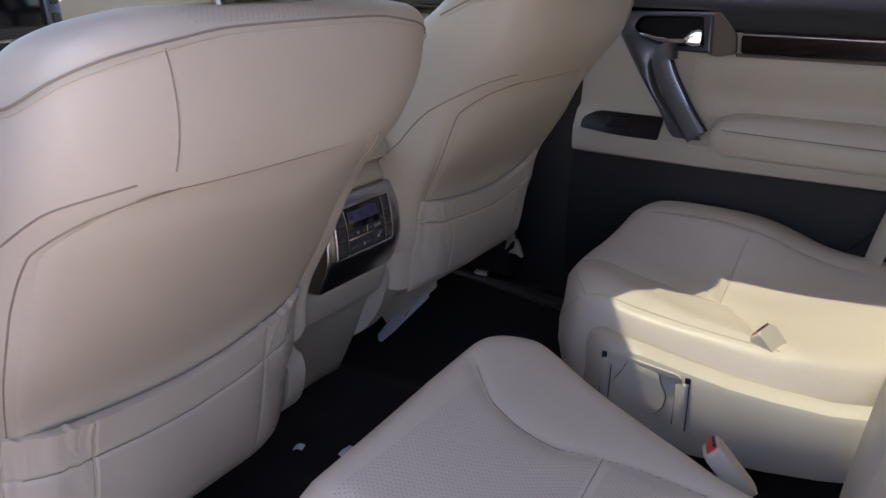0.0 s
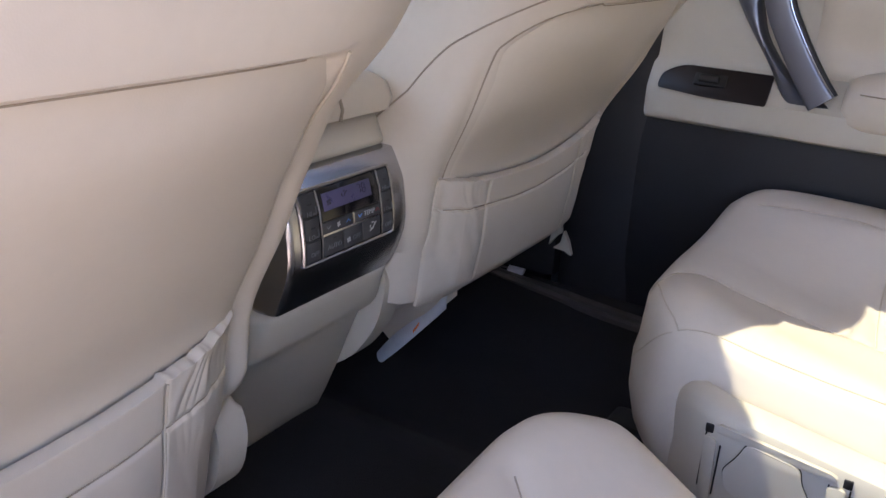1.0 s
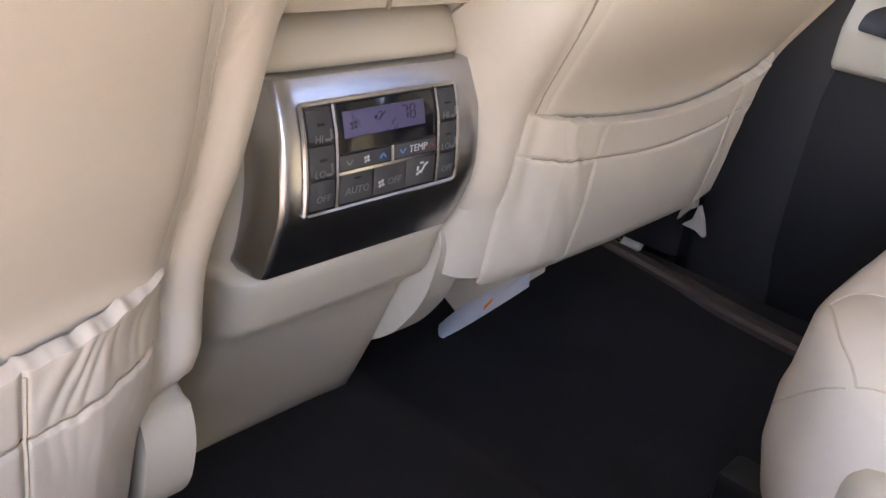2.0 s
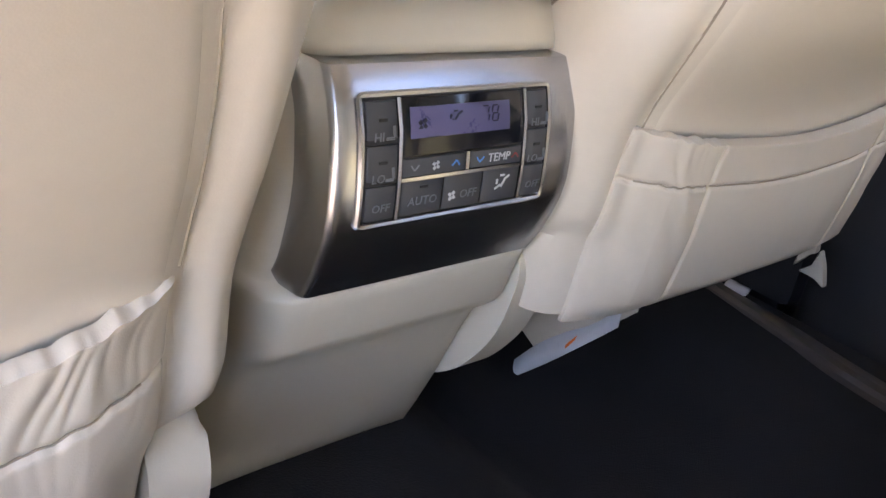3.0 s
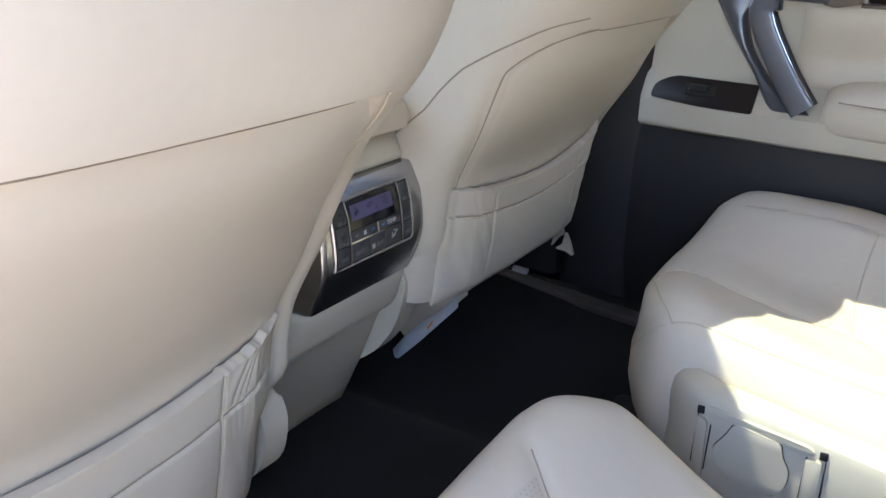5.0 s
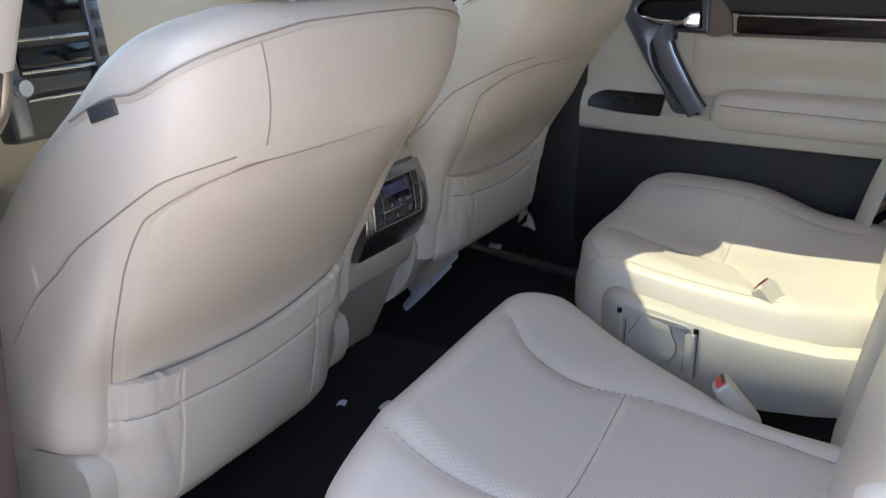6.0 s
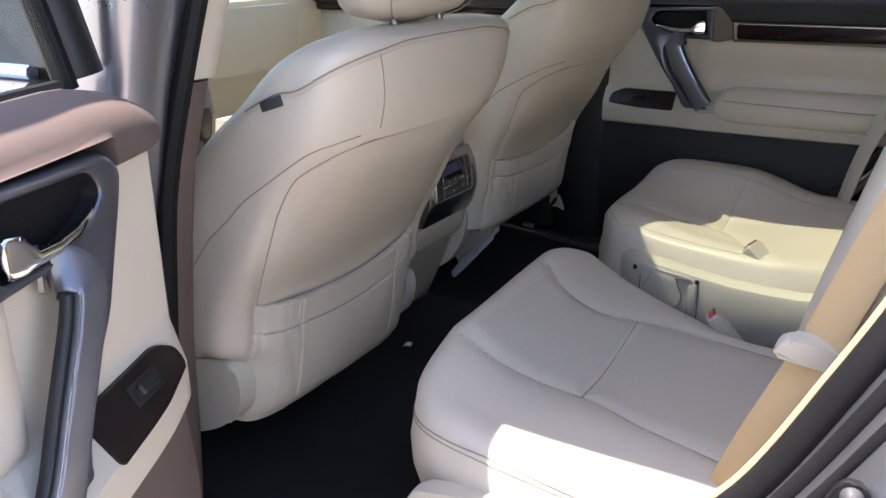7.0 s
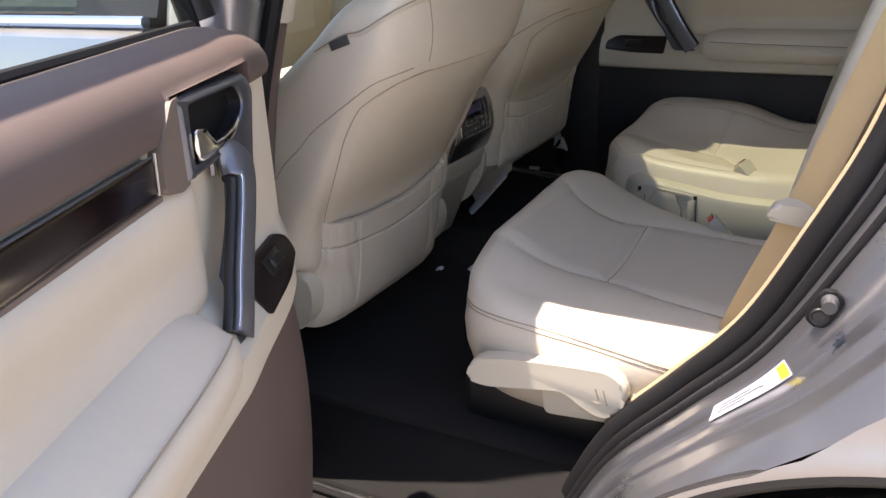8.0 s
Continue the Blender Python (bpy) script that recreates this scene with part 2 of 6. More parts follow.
def rounded(points, r, seg=5):
    """The outline with its corners rounded."""
    out, n = [], len(points)
    p = [Vector((*q, 0)) for q in points]
    for k in range(n):
        a, b, c = p[k - 1], p[k], p[(k + 1) % n]
        rr = r[k] if isinstance(r, (list, tuple)) else r
        rr = min(rr, (a - b).length * 0.45, (c - b).length * 0.45)
        s, e = b + (a - b).normalized() * rr, b + (c - b).normalized() * rr
        for j in range(seg + 1):
            w = j / seg
            q = s * (1 - w)**2 + b * 2 * w * (1 - w) + e * w * w
            out.append((q.x, q.y))
    return out


def words(text, size, m, mat, parent, name="lettering"):
    """Lettering in the built-in font, as a flat mesh."""
    cu = bpy.data.curves.new(name, "FONT")
    cu.body, cu.size, cu.align_x, cu.align_y, cu.extrude, cu.resolution_u = text, size, "CENTER", "CENTER", 0.0002, 2
    tmp = new("tmp", cu)
    me = bpy.data.meshes.new_from_object(tmp.evaluated_get(bpy.context.evaluated_depsgraph_get()))
    bpy.data.objects.remove(tmp)
    bm = bmesh.new()
    bm.from_mesh(me)
    bpy.data.meshes.remove(me)
    bmesh.ops.transform(bm, matrix=m, verts=bm.verts)
    return part(name, bm, mat, parent, smooth=False)


def tinted_pane(name, tint):
    """Thin tinted glass that lets sunlight through in its colour."""
    m = bpy.data.materials.new(name)
    m.use_nodes = True
    t = m.node_tree
    t.nodes.remove(t.nodes["Principled BSDF"])
    clear, gloss, mix = t.nodes.new("ShaderNodeBsdfTransparent"), t.nodes.new("ShaderNodeBsdfGlossy"), t.nodes.new("ShaderNodeMixShader")
    clear.inputs["Color"].default_value = tint
    gloss.inputs["Roughness"].default_value = 0.02
    mix.inputs["Fac"].default_value = 0.05
    t.links.new(clear.outputs[0], mix.inputs[1])
    t.links.new(gloss.outputs[0], mix.inputs[2])
    t.links.new(mix.outputs[0], t.nodes["Material Output"].inputs["Surface"])
    return m


TINTED = tinted_pane("green_tinted_glass", (0.185, 0.208, 0.165, 1))
CLEARPANE = tinted_pane("clear_window_glass", (0.92, 0.95, 0.93, 1))
# darker than usual privacy glass, to cut the light that comes in
PRIVACY = tinted_pane("dark_privacy_glass", (0.05, 0.062, 0.05, 1))
SCREEN = tinted_pane("windscreen_glass", (0.68, 0.75, 0.70, 1))
FRONTGLASS = tinted_pane("front_window_glass", (0.60, 0.68, 0.62, 1))


# ---- the setting ----
FLOOR, CEIL = 0.60, 1.70
MID = -0.016                                        # the car's middle line

# the street outside: unseen, its pale tone set to bounce light into the cabin
setting("ground", sheet(lambda u, v: (u, v, 0.0), [-600, -60, -8, -3, 0, 3, 8, 60, 600], [-600, -60, -8, -3, 0, 3, 8, 60, 600]), BOUNCE_GROUND,
        "unseen pale ground beside the car, bouncing light in", "ground")


def floor_height(x, y):
    """Carpet: a flat floor with a low tunnel in the middle that sinks away to the rear."""
    tunnel = 0.035 * max(0.0, 1 - (abs(y - MID - 0.0) / 0.16)**4) if abs(y - MID) < 0.16 else 0.0
    tunnel *= min(1.0, max(0.0, (0.35 - x) / 0.3))
    rim = 0.012 * max(0.0, (abs(y - MID) - 0.60) / 0.1)
    return FLOOR + tunnel + rim + 0.002 * noise.noise((x * 9, y * 9, 0))


setting("floor", sheet(lambda x, y: (x, y, floor_height(x, y)), span(-1.25, 1.6, 96), span(-0.735, 0.715, 60), thick=(0, 0, -0.05)), CARPET,
        "black carpet on the cabin floor", "floor")

# sills with their scuff plates
for side, name in ((-1, "sill_near"), (1, "sill_far")):
    prof = [(0.68, 0.60), (0.70, 0.607), (0.715, 0.606), (0.74, 0.595), (0.77, 0.572), (0.82, 0.558), (0.89, 0.552), (0.925, 0.535), (0.93, 0.40), (0.82, 0.36), (0.70, 0.36), (0.66, 0.45)]
    rings = [[(x, MID + side * a, z) for a, z in prof] for x in span(-1.2, 0.62, 24)]
    sill = setting(name, loft(rings), SILLTRIM, "black plastic door sill trim", "sill", angle=50)
    plate = box((0.42, 0.045, 0.006), pose(0.24, MID + side * 0.862, 0.5545, 9 * side), 0.0025)
    scuff = part("scuff_plate", plate, SILLTRIM, sill, "black scuff plate")
    part("inlay", box((0.36, 0.012, 0.003), pose(0.24, MID + side * 0.866, 0.5585, 9 * side), 0.001), STEEL, scuff, "bright metal inlay")

# body flank below the sills and behind
for side, name in ((-1, "body_lower_near"), (1, "body_lower_far")):
    prof = [(0.932, 0.50), (0.935, 0.46), (0.93, 0.38), (0.90, 0.30), (0.84, 0.27), (0.80, 0.33), (0.82, 0.36), (0.885, 0.40)]
    setting(name, loft([[(x, MID + side * a, z) for a, z in prof] for x in span(-1.3, 0.6, 12)]), PAINT, "grey metallic rocker panel", "body panel")


# ---- pillars, roof, closing walls ----
def post(name, path, half_x, half_y, mat, label):
    """An upright pillar: a rounded section carried along the path of (x, y, z)."""
    rings = []
    for x, y, z, hx, hy in path:
        ring = []
        for k in range(20):
            a = 2 * math.pi * k / 20
            c, s = math.cos(a), math.sin(a)
            ring.append((x + hx * math.copysign(abs(c)**0.6, c), y + hy * math.copysign(abs(s)**0.6, s), z))
        rings.append(ring)
    return setting(name, loft(rings), mat, label, "pillar")


for side, tag in ((-1, "near"), (1, "far")):
    # lower B pillar trim, brown, and its pale upper half
    def by(z):
        return MID + side * (0.765 - 0.10 * max(0.0, (z - 1.1) / 0.6)**1.3)

    edge = curve_of([0.585, 0.72, 0.87, 1.0, 1.166, 1.26], [0.006, 0.022, 0.030, 0.046, 0.072, 0.094])
    low = [((edge(z) - 0.075 if side < 0 else 0.02 * max(0, z - 0.9)), by(z) + side * 0.005, z, 0.075, 0.036) for z in (0.585, 0.65, 0.75, 0.9, 1.05, 1.15, 1.258)]
    # far pillar's brown is swapped for the darker tone, shade put into colour
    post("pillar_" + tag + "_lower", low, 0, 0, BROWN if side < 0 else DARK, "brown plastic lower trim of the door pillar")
    up = [((0.035 + 0.24 * (z - 1.26) if side < 0 else 0.01 + 0.05 * (z - 1.26)), by(z) - side * 0.004, z, 0.062, 0.032) for z in (1.262, 1.3, 1.4, 1.55, 1.68)]
    post("pillar_" + tag + "_upper", up, 0, 0, CREAM, "cream upper trim of the door pillar")
    skin = [(0.01 + (0.22 if side < 0 else 0.03) * max(0, z - 1.12), by(z) + side * (0.082 + 0.030 * max(0.0, (z - 1.1) / 0.6)**1.3), z, 0.062, 0.045 + 0.036 * max(0.0, (z - 1.1) / 0.6)**1.3) for z in (0.5, 0.7, 0.9, 1.1, 1.25, 1.4, 1.55, 1.70)]
    post("pillar_" + tag + "_outer", skin, 0, 0, PAINT, "grey metallic outer face of the door pillar")

# roof skin with headliner
def roof_z(x, y):
    return 1.80 - 0.10 * ((y - MID) / 0.66)**4 - 0.05 * max(0, (-0.4 - x) / 0.5)**2 - 0.01 * ((x - 0.6) / 1.2)**2


ROOF_HOLE = (0.03, 0.55, -0.085, 0.30)           # unseen roof opening, placed to land the sun patch: x from, x to, y from, y to


def with_hole(bm):
    x0, x1, y0, y1 = ROOF_HOLE
    gone = [f for f in bm.faces if x0 < f.calc_center_median().x < x1 and y0 < f.calc_center_median().y < y1]
    bmesh.ops.delete(bm, geom=gone, context="FACES")
    return bm


rx = span(-0.50, 0.03, 12) + span(0.08, 0.55, 11) + span(0.61, 2.0, 15)
ry = span(-0.676, -0.085, 13) + span(-0.05, 0.30, 8) + span(0.34, 0.644, 8)
setting("ceiling", with_hole(sheet(lambda x, y: (x, y, roof_z(x, y)), rx, ry, thick=(0, 0, -0.05))), ROOFCLOTH,
        "pale cloth headliner under the roof", "ceiling")
setting("roof", with_hole(sheet(lambda x, y: (x, y, roof_z(x, y) + 0.01), rx, ry, thick=(0, 0, -0.006))), PAINT,
        "grey metallic car roof", "roof")
rim = [(0.03, -0.085), (0.55, -0.085), (0.55, 0.30), (0.03, 0.30)]
for k in range(4):
    a, b = rim[k], rim[(k + 1) % 4]
    setting("sun_opening_frame_" + str(k + 1), sheet(lambda u, v: (a[0] + (b[0] - a[0]) * u, a[1] + (b[1] - a[1]) * u, roof_z(a[0] + (b[0] - a[0]) * u, a[1] + (b[1] - a[1]) * u) - 0.05 + 0.06 * v), span(0, 1, 12), [0, 1]), DARK,
            "dark frame of the unseen roof opening", "window frame")
# unseen glass, added to tint the sun that falls on the far seat
setting("sun_opening_glass", sheet(lambda x, y: (x, y, roof_z(x, y) + 0.004), span(0.03, 0.55, 10), span(-0.085, 0.30, 8)), TINTED, "green tinted glass of the unseen roof opening", "window")
# an unseen dark panel is added over one corner to shape the sun patch's edge
gusset = prism(rounded([(0.025, -0.09), (0.150, -0.09), (0.086, 0.02), (0.055, 0.085), (0.052, 0.305), (0.025, 0.305)], [0.001, 0.001, 0.05, 0.05, 0.001, 0.001]), 0.006)
for q in gusset.verts:
    q.co.z += roof_z(q.co.x, q.co.y) - 0.012
setting("sun_patch_mask", gusset, DARK, "dark unseen panel added to shape the sun patch", "window frame")
for side, tag in ((-1, "near"), (1, "far")):
    # side rail over the doors, slanted windscreen pillar, rear pillars
    rail = [(x, MID + side * 0.690, 1.70 - 0.05 * max(0, (-0.4 - x) / 0.5)**2) for x in span(-0.6, 2.0, 24)]
    setting("roof_rail_" + tag, tube(rail, 0.058, 12), CREAM, "cream roof rail above the doors", "rail")
    setting("windscreen_pillar_" + tag, tube(smooth_line([(-0.6, MID + side * 0.672, 1.69), (-0.9, MID + side * 0.70, 1.47), (-1.25, MID + side * 0.73, 1.20)]), 0.045, 12), CREAM,
            "cream windscreen pillar", "pillar")

# ---- rear quarter, near side: painted jamb round the wheel, inner trim ----
def jamb_edge(z):
    """x of the rear edge of the door opening at height z."""
    return JAMB(z)


JAMB = curve_of([0.45, 0.55, 0.62, 0.70, 0.81, 0.90, 1.03, 1.16, 1.35, 1.55, 1.70], [0.49, 0.53, 0.562, 0.605, 0.700, 0.776, 0.843, 0.900, 0.95, 0.99, 1.01])
WIDE = curve_of([0.45, 0.55, 0.70, 0.80, 0.84, 0.90, 0.95, 1.02, 1.16, 1.70], [0.5, 0.52, 0.62, 0.86, 1.0, 1.25, 1.45, 1.75, 2.1, 2.2])
LEDGE_D = [-0.004, 0.004, 0.011, 0.016, 0.022, 0.027, 0.030, 0.040, 0.0490, 0.0500, 0.0515, 0.0545, 0.0560, 0.0575, 0.0630, 0.0645, 0.0660, 0.0700, 0.0715, 0.0735, 0.085, 0.10]
LEDGE_Y = [0.735, 0.757, 0.783, 0.800, 0.817, 0.831, 0.838, 0.842, 0.8460, 0.8475, 0.8530, 0.8690, 0.8735, 0.8750, 0.8770, 0.8785, 0.8840, 0.9080, 0.9140, 0.9170, 0.934, 0.951]


def LEDGE(d):
    """How far out the jamb stands at d across its creased band."""
    k = 0
    while k < len(LEDGE_D) - 2 and d > LEDGE_D[k + 1]:
        k += 1
    f = (d - LEDGE_D[k]) / (LEDGE_D[k + 1] - LEDGE_D[k])
    return LEDGE_Y[k] + (LEDGE_Y[k + 1] - LEDGE_Y[k]) * f


for side, tag in ((-1, "near"), (1, "far")):
    def yy(a):
        return MID + side * a

    zs = span(0.45, 1.70, 70)

    def lean(z):
        return 0.085 * max(0.0, (z - 1.05) / 0.65)**1.4

    def on_jamb(d, z, lift=0.0):
        """A place on the painted jamb: d across the band, z up."""
        return Vector((JAMB(z) + d * WIDE(z) - lift * 0.4, yy(LEDGE(d) - lean(z) + lift), z + lift * 0.3))

    # jamb: a creased painted band that runs along the opening's edge, narrower below
    steps = LEDGE_D
    bm = bmesh.new()
    rows = [[bm.verts.new(on_jamb(d, z)) for d in steps] for z in zs]
    for p, q in zip(rows, rows[1:]):
        for k in range(len(steps) - 1):
            bm.faces.new((p[k], p[k + 1], q[k + 1], q[k]))
    jamb = setting("door_jamb_" + tag, bm, PAINT, "grey metallic painted door jamb", "door jamb", angle=50)
    # outer quarter panel, laid in a fan round the wheel arch
    bm = bmesh.new()
    rows = []
    for t in span(math.pi * 0.985, 0.0, 60):
        c, s = math.cos(t), math.sin(t)
        r = 0.525
        while r < 1.2:
            x, z = 1.06 + r * c, 0.37 + r * s
            if z > 1.30 or x > 2.05 or (x < JAMB(z) + 0.10 * WIDE(z) and c < 0):
                break
            r += 0.004
        row = []
        for k in (0.0, 0.03, 0.07, 0.13, 0.22, 0.35, 0.5, 0.75, 1.0):
            q = 0.520 + (max(r, 0.527) - 0.520) * k
            x, z = 1.06 + q * c, 0.37 + q * s
            row.append(bm.verts.new((x, yy(0.951 - lean(z) + 0.012 * math.exp(-((q - 0.520) / 0.03)**2)), z)))
        rows.append(row)
    for p, q in zip(rows, rows[1:]):
        for k in range(8):
            bm.faces.new((p[k], p[k + 1], q[k + 1], q[k]))
    quarter = setting("quarter_panel_" + tag, bm, PAINT, "grey metallic rear quarter panel", "body panel")
    arch = [(1.06 + 0.515 * math.cos(t), yy(0.952), 0.37 + 0.515 * math.sin(t)) for t in span(math.pi * 0.985, 0.0, 60)]
    part("arch_lip", tube(arch, 0.012, 8), DARK, quarter, "dark rounded wheel arch edging")
    liner = loft([[(1.06 + 0.512 * math.cos(t), yy(a), 0.37 + 0.512 * math.sin(t)) for t in span(math.pi * 1.05, -0.05 * math.pi, 30)] for a in (0.94, 0.80, 0.68)], False, False, closed=False)
    part("arch_liner", liner, BLACK, quarter, "black wheel arch liner")
    wheel = thing("car_wheel", (1.06, yy(0.84), 0.0), "black car tyre under the wheel arch", "wheel", "rear wheels")
    tyre = loft([[(1.06 + r * math.cos(t), yy(a), 0.37 + r * math.sin(t)) for t in (2 * math.pi * k / 40 for k in range(40))] for a, r in ((0.74, 0.22), (0.74, 0.34), (0.76, 0.368), (0.84, 0.37), (0.90, 0.368), (0.925, 0.34), (0.925, 0.23))])
    part("tyre", tyre, RUBBER, wheel, "black rubber tyre")
    rim_bm = loft([[(1.06 + r * math.cos(t), yy(a), 0.37 + r * math.sin(t)) for t in (2 * math.pi * k / 40 for k in range(40))] for a, r in ((0.90, 0.235), (0.93, 0.23), (0.92, 0.20), (0.90, 0.06))])
    part("rim", rim_bm, STEEL, wheel, "silver wheel rim")
    # trim edge inside the seal
    line = [(JAMB(z) - 0.0150, yy(0.724 - lean(z)), z) for z in span(0.70, 1.66, 50)]
    part("trim_edge", tube(line, 0.0085, 10), EDGING, jamb, "cream trim edge beside the door seal")
    # soft seal along the edge, in two lips, and the outer one
    for d, dy, r, text in ((0.0, 0.742, 0.019, "seal"), (0.011, 0.779, 0.010, "seal"), (0.019, 0.806, 0.0065, "seal")):
        line = smooth_line([(JAMB(z) + d * WIDE(z), yy(dy - lean(z)), z) for z in span(0.50, 1.68, 30)], 3)
        part(text, tube(line, r, 10), RUBBER, jamb, "black rubber door seal")
    # inner trim beside the rear seats, under and round the quarter window
    bm = bmesh.new()
    rows = [[bm.verts.new((JAMB(z) + 0.012 + d, yy(0.738 - lean(z) - e), z)) for d, e in ((0.0, 0.0), (0.03, 0.022), (0.08, 0.03), (0.4, 0.03), (0.9, 0.03))] for z in span(0.765, 1.20, 16)]
    for p, q in zip(rows, rows[1:]):
        for k in range(4):
            bm.faces.new((p[k], p[k + 1], q[k + 1], q[k]))
    setting("quarter_trim_" + tag, bm, CREAM, "cream side trim beside the rear seats", "trim")
    bm = bmesh.new()
    rows = [[bm.verts.new((JAMB(z) + 0.012 + d, yy(0.738 - lean(z) - e), z)) for d, e in ((0.0, 0.0), (0.03, 0.02), (0.10, 0.024), (0.17, 0.02))] for z in span(1.20, 1.70, 14)]
    for p, q in zip(rows, rows[1:]):
        for k in range(3):
            bm.faces.new((p[k], p[k + 1], q[k + 1], q[k]))
    setting("rear_pillar_" + tag, bm, CREAM, "cream trim on the rear door pillar", "pillar")
# tail of the cabin: hatch with its window
hatch = box((0.05, 1.34, 0.62), pose(2.0, MID, 0.90), 0.01)
setting("tailgate", hatch, CREAM, "cream trim of the tailgate", "tailgate")
for side in (-1, 1):
    setting("tail_pillar_near" if side < 0 else "tail_pillar_far", box((0.22, 0.06, 0.6), pose(1.9, MID + side * 0.66, 1.45), 0.02), CREAM, "cream rear corner pillar", "pillar")

# unseen rear windows, glazed dark to hold back light from behind
for side, tag in ((-1, "near"), (1, "far")):
    setting("quarter_window_" + tag, sheet(lambda u, v: (1.02 + 0.95 * u, MID + side * (0.73 - 0.07 * v), 1.20 + 0.50 * v), [0, 1], [0, 1]), PRIVACY, "dark privacy glass of the rear side window", "window")
setting("rear_window", sheet(lambda u, v: (2.02 - 0.02 * v, MID - 0.64 + 1.28 * u, 1.20 + 0.58 * v), [0, 1], [0, 1]), PRIVACY, "dark privacy glass of the tailgate window", "window")
setting("windscreen", sheet(lambda u, v: (-1.25 + 0.745 * v, MID - 0.70 + 1.40 * u + 0.06 * v * (1 - 2 * u), 1.20 + 0.52 * v), span(0, 1, 8), span(0, 1, 8)), SCREEN, "clear windscreen glass", "window")
# unseen strip, added to keep windscreen sun off the floor by the console
setting("sun_block_strip", sheet(lambda u, v: (-1.25 + 0.745 * (0.82 + 0.19 * v), MID - 0.66 + 1.09 * u, 1.195 + 0.52 * (0.82 + 0.19 * v)), span(0, 1, 6), span(0, 1, 3), thick=(0, 0, -0.008)), DARK, "dark strip added at the windscreen top to block sun", "trim")
setting("bonnet", sheet(lambda u, v: (-2.3 + 1.05 * u, MID - 0.85 + 1.7 * v, 1.12 + 0.06 * u - 0.12 * (2 * v - 1)**4), span(0, 1, 8), span(0, 1, 14), thick=(0, 0, -0.03)), PAINT, "grey metallic bonnet", "body panel")
setting("bulkhead", box((0.04, 1.66, 0.66), pose(-1.28, MID, 0.83), 0.004), DARK, "dark bulkhead behind the dashboard", "wall")
# far side wall in the lower door gap
for side, tag in ((1, "far"),):
    setting("kick_wall_" + tag, box((1.0, 0.03, 0.5), pose(-0.62, 0.80, 0.62), 0.004), DARK, "dark trim below the front door", "wall")


# ---- doors ----
def build_door(at, dark, name, label, group):
    """A rear door. at(u, v, z): u from the hinge edge to the rear, v inwards from the trim's face."""
    where = at(0.4, -0.06, 0.58)
    d = thing(name, where, label, "car door", group)

    def p(pname, bm, mat, parent=None, text="", angle=40):
        return part(pname, mapped(bm, lambda c: at(c.x, c.y, c.z)), mat, parent or d, text, angle=angle)

    rear = curve_of([0.55, 0.62, 0.72, 0.80, 0.92, 1.02, 1.16, 1.32], [0.44, 0.50, 0.55, 0.61, 0.71, 0.765, 0.84, 0.88])

    # outer skin and edge
    prof = [(-0.02, 0.50), (-0.015, 1.31)]
    rings = []
    for z in span(0.50, 1.285, 18):
        bul = 0.03 * math.sin(math.pi * min(1, max(0, (z - 0.45) / 0.9)))
        e = rear(z) + 0.06
        rings.append([(-0.03, -0.115, z), (-0.035, -0.15 - bul * 0.6, z), (0.1, -0.165 - bul, z), (e * 0.5, -0.17 - bul, z), (e, -0.15 - bul * 0.6, z), (e - 0.01, -0.115, z)])
    p("outer_skin", loft(rings), PAINT, text="grey metallic painted outer skin")
    rings = []
    for z in span(0.51, 1.235, 18):
        e = rear(z)
        rings.append([(-0.02, -0.116, z), (-0.02, -0.02, z), (-0.005, -0.012, z), (e - 0.02, -0.012, z), (e, -0.02, z), (e + 0.03, -0.116, z)])
    p("door_frame", loft(rings), PAINT, text="grey metallic painted inner frame")
    # lower trim: dark, with a speaker-like swelling
    def lower(u, z):
        return (u, 0.012 * math.sin(math.pi * min(1, max(0, (z - 0.6) / 0.4))), z)

    rings = []
    for z in span(0.60, 0.972, 14):
        e = rear(z) - 0.03
        w = 0.016 * math.sin(math.pi * (z - 0.59) / 0.42)
        rings.append([(0.0, -0.013, z), (0.004, w - 0.004, z), (0.02, w, z)] + [(u, w + 0.012 * math.exp(-((u - 0.25) / 0.14)**4), z) for u in span(0.06, e - 0.03, 12)] + [(e - 0.006, w, z), (e, -0.013, z)])
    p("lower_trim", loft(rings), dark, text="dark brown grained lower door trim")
    # cream mid panel with the ledge that carries switch and armrest
    out_by = curve_of([0.0, 0.03, 0.10, 0.22, 0.32, 0.60, 0.74, 0.84], [0.012, 0.020, 0.034, 0.046, 0.056, 0.058, 0.046, 0.02])
    def mid(u, z):
        if z < 0.966:
            return 0.002 + out_by(u) * (0.35 + 0.65 * min(1.0, max(0.0, (z - 0.953) / 0.009))**0.5)
        if z < 1.004:
            return 0.002 + out_by(u)
        return 0.002 + out_by(u) * max(0.0, 1 - (z - 1.004) / 0.052)

    rings = []
    for z in [0.953, 0.9545, 0.957, 0.961, 0.968, 0.985, 0.998, 1.004, 1.009, 1.02, 1.035, 1.05, 1.056, 1.065, 1.09, 1.12, 1.16, 1.20, 1.235]:
        e = rear(z) - 0.025
        rings.append([(0.0, -0.013, z), (0.003, mid(0, z) - 0.006, z), (0.010, mid(0.01, z), z)] + [(u, mid(u, z), z) for u in span(0.03, e - 0.03, 26)] + [(e - 0.004, mid(e, z) - 0.004, z), (e, -0.013, z)])
    p("mid_panel", loft(rings), CREAM, text="cream soft door panel")
    # padded insert above the armrest
    def insert(u, z):
        k = max(0.0, 1 - abs((z - 1.115) / 0.068)**6) * max(0.0, 1 - abs((u - 0.565) / 0.31)**12)
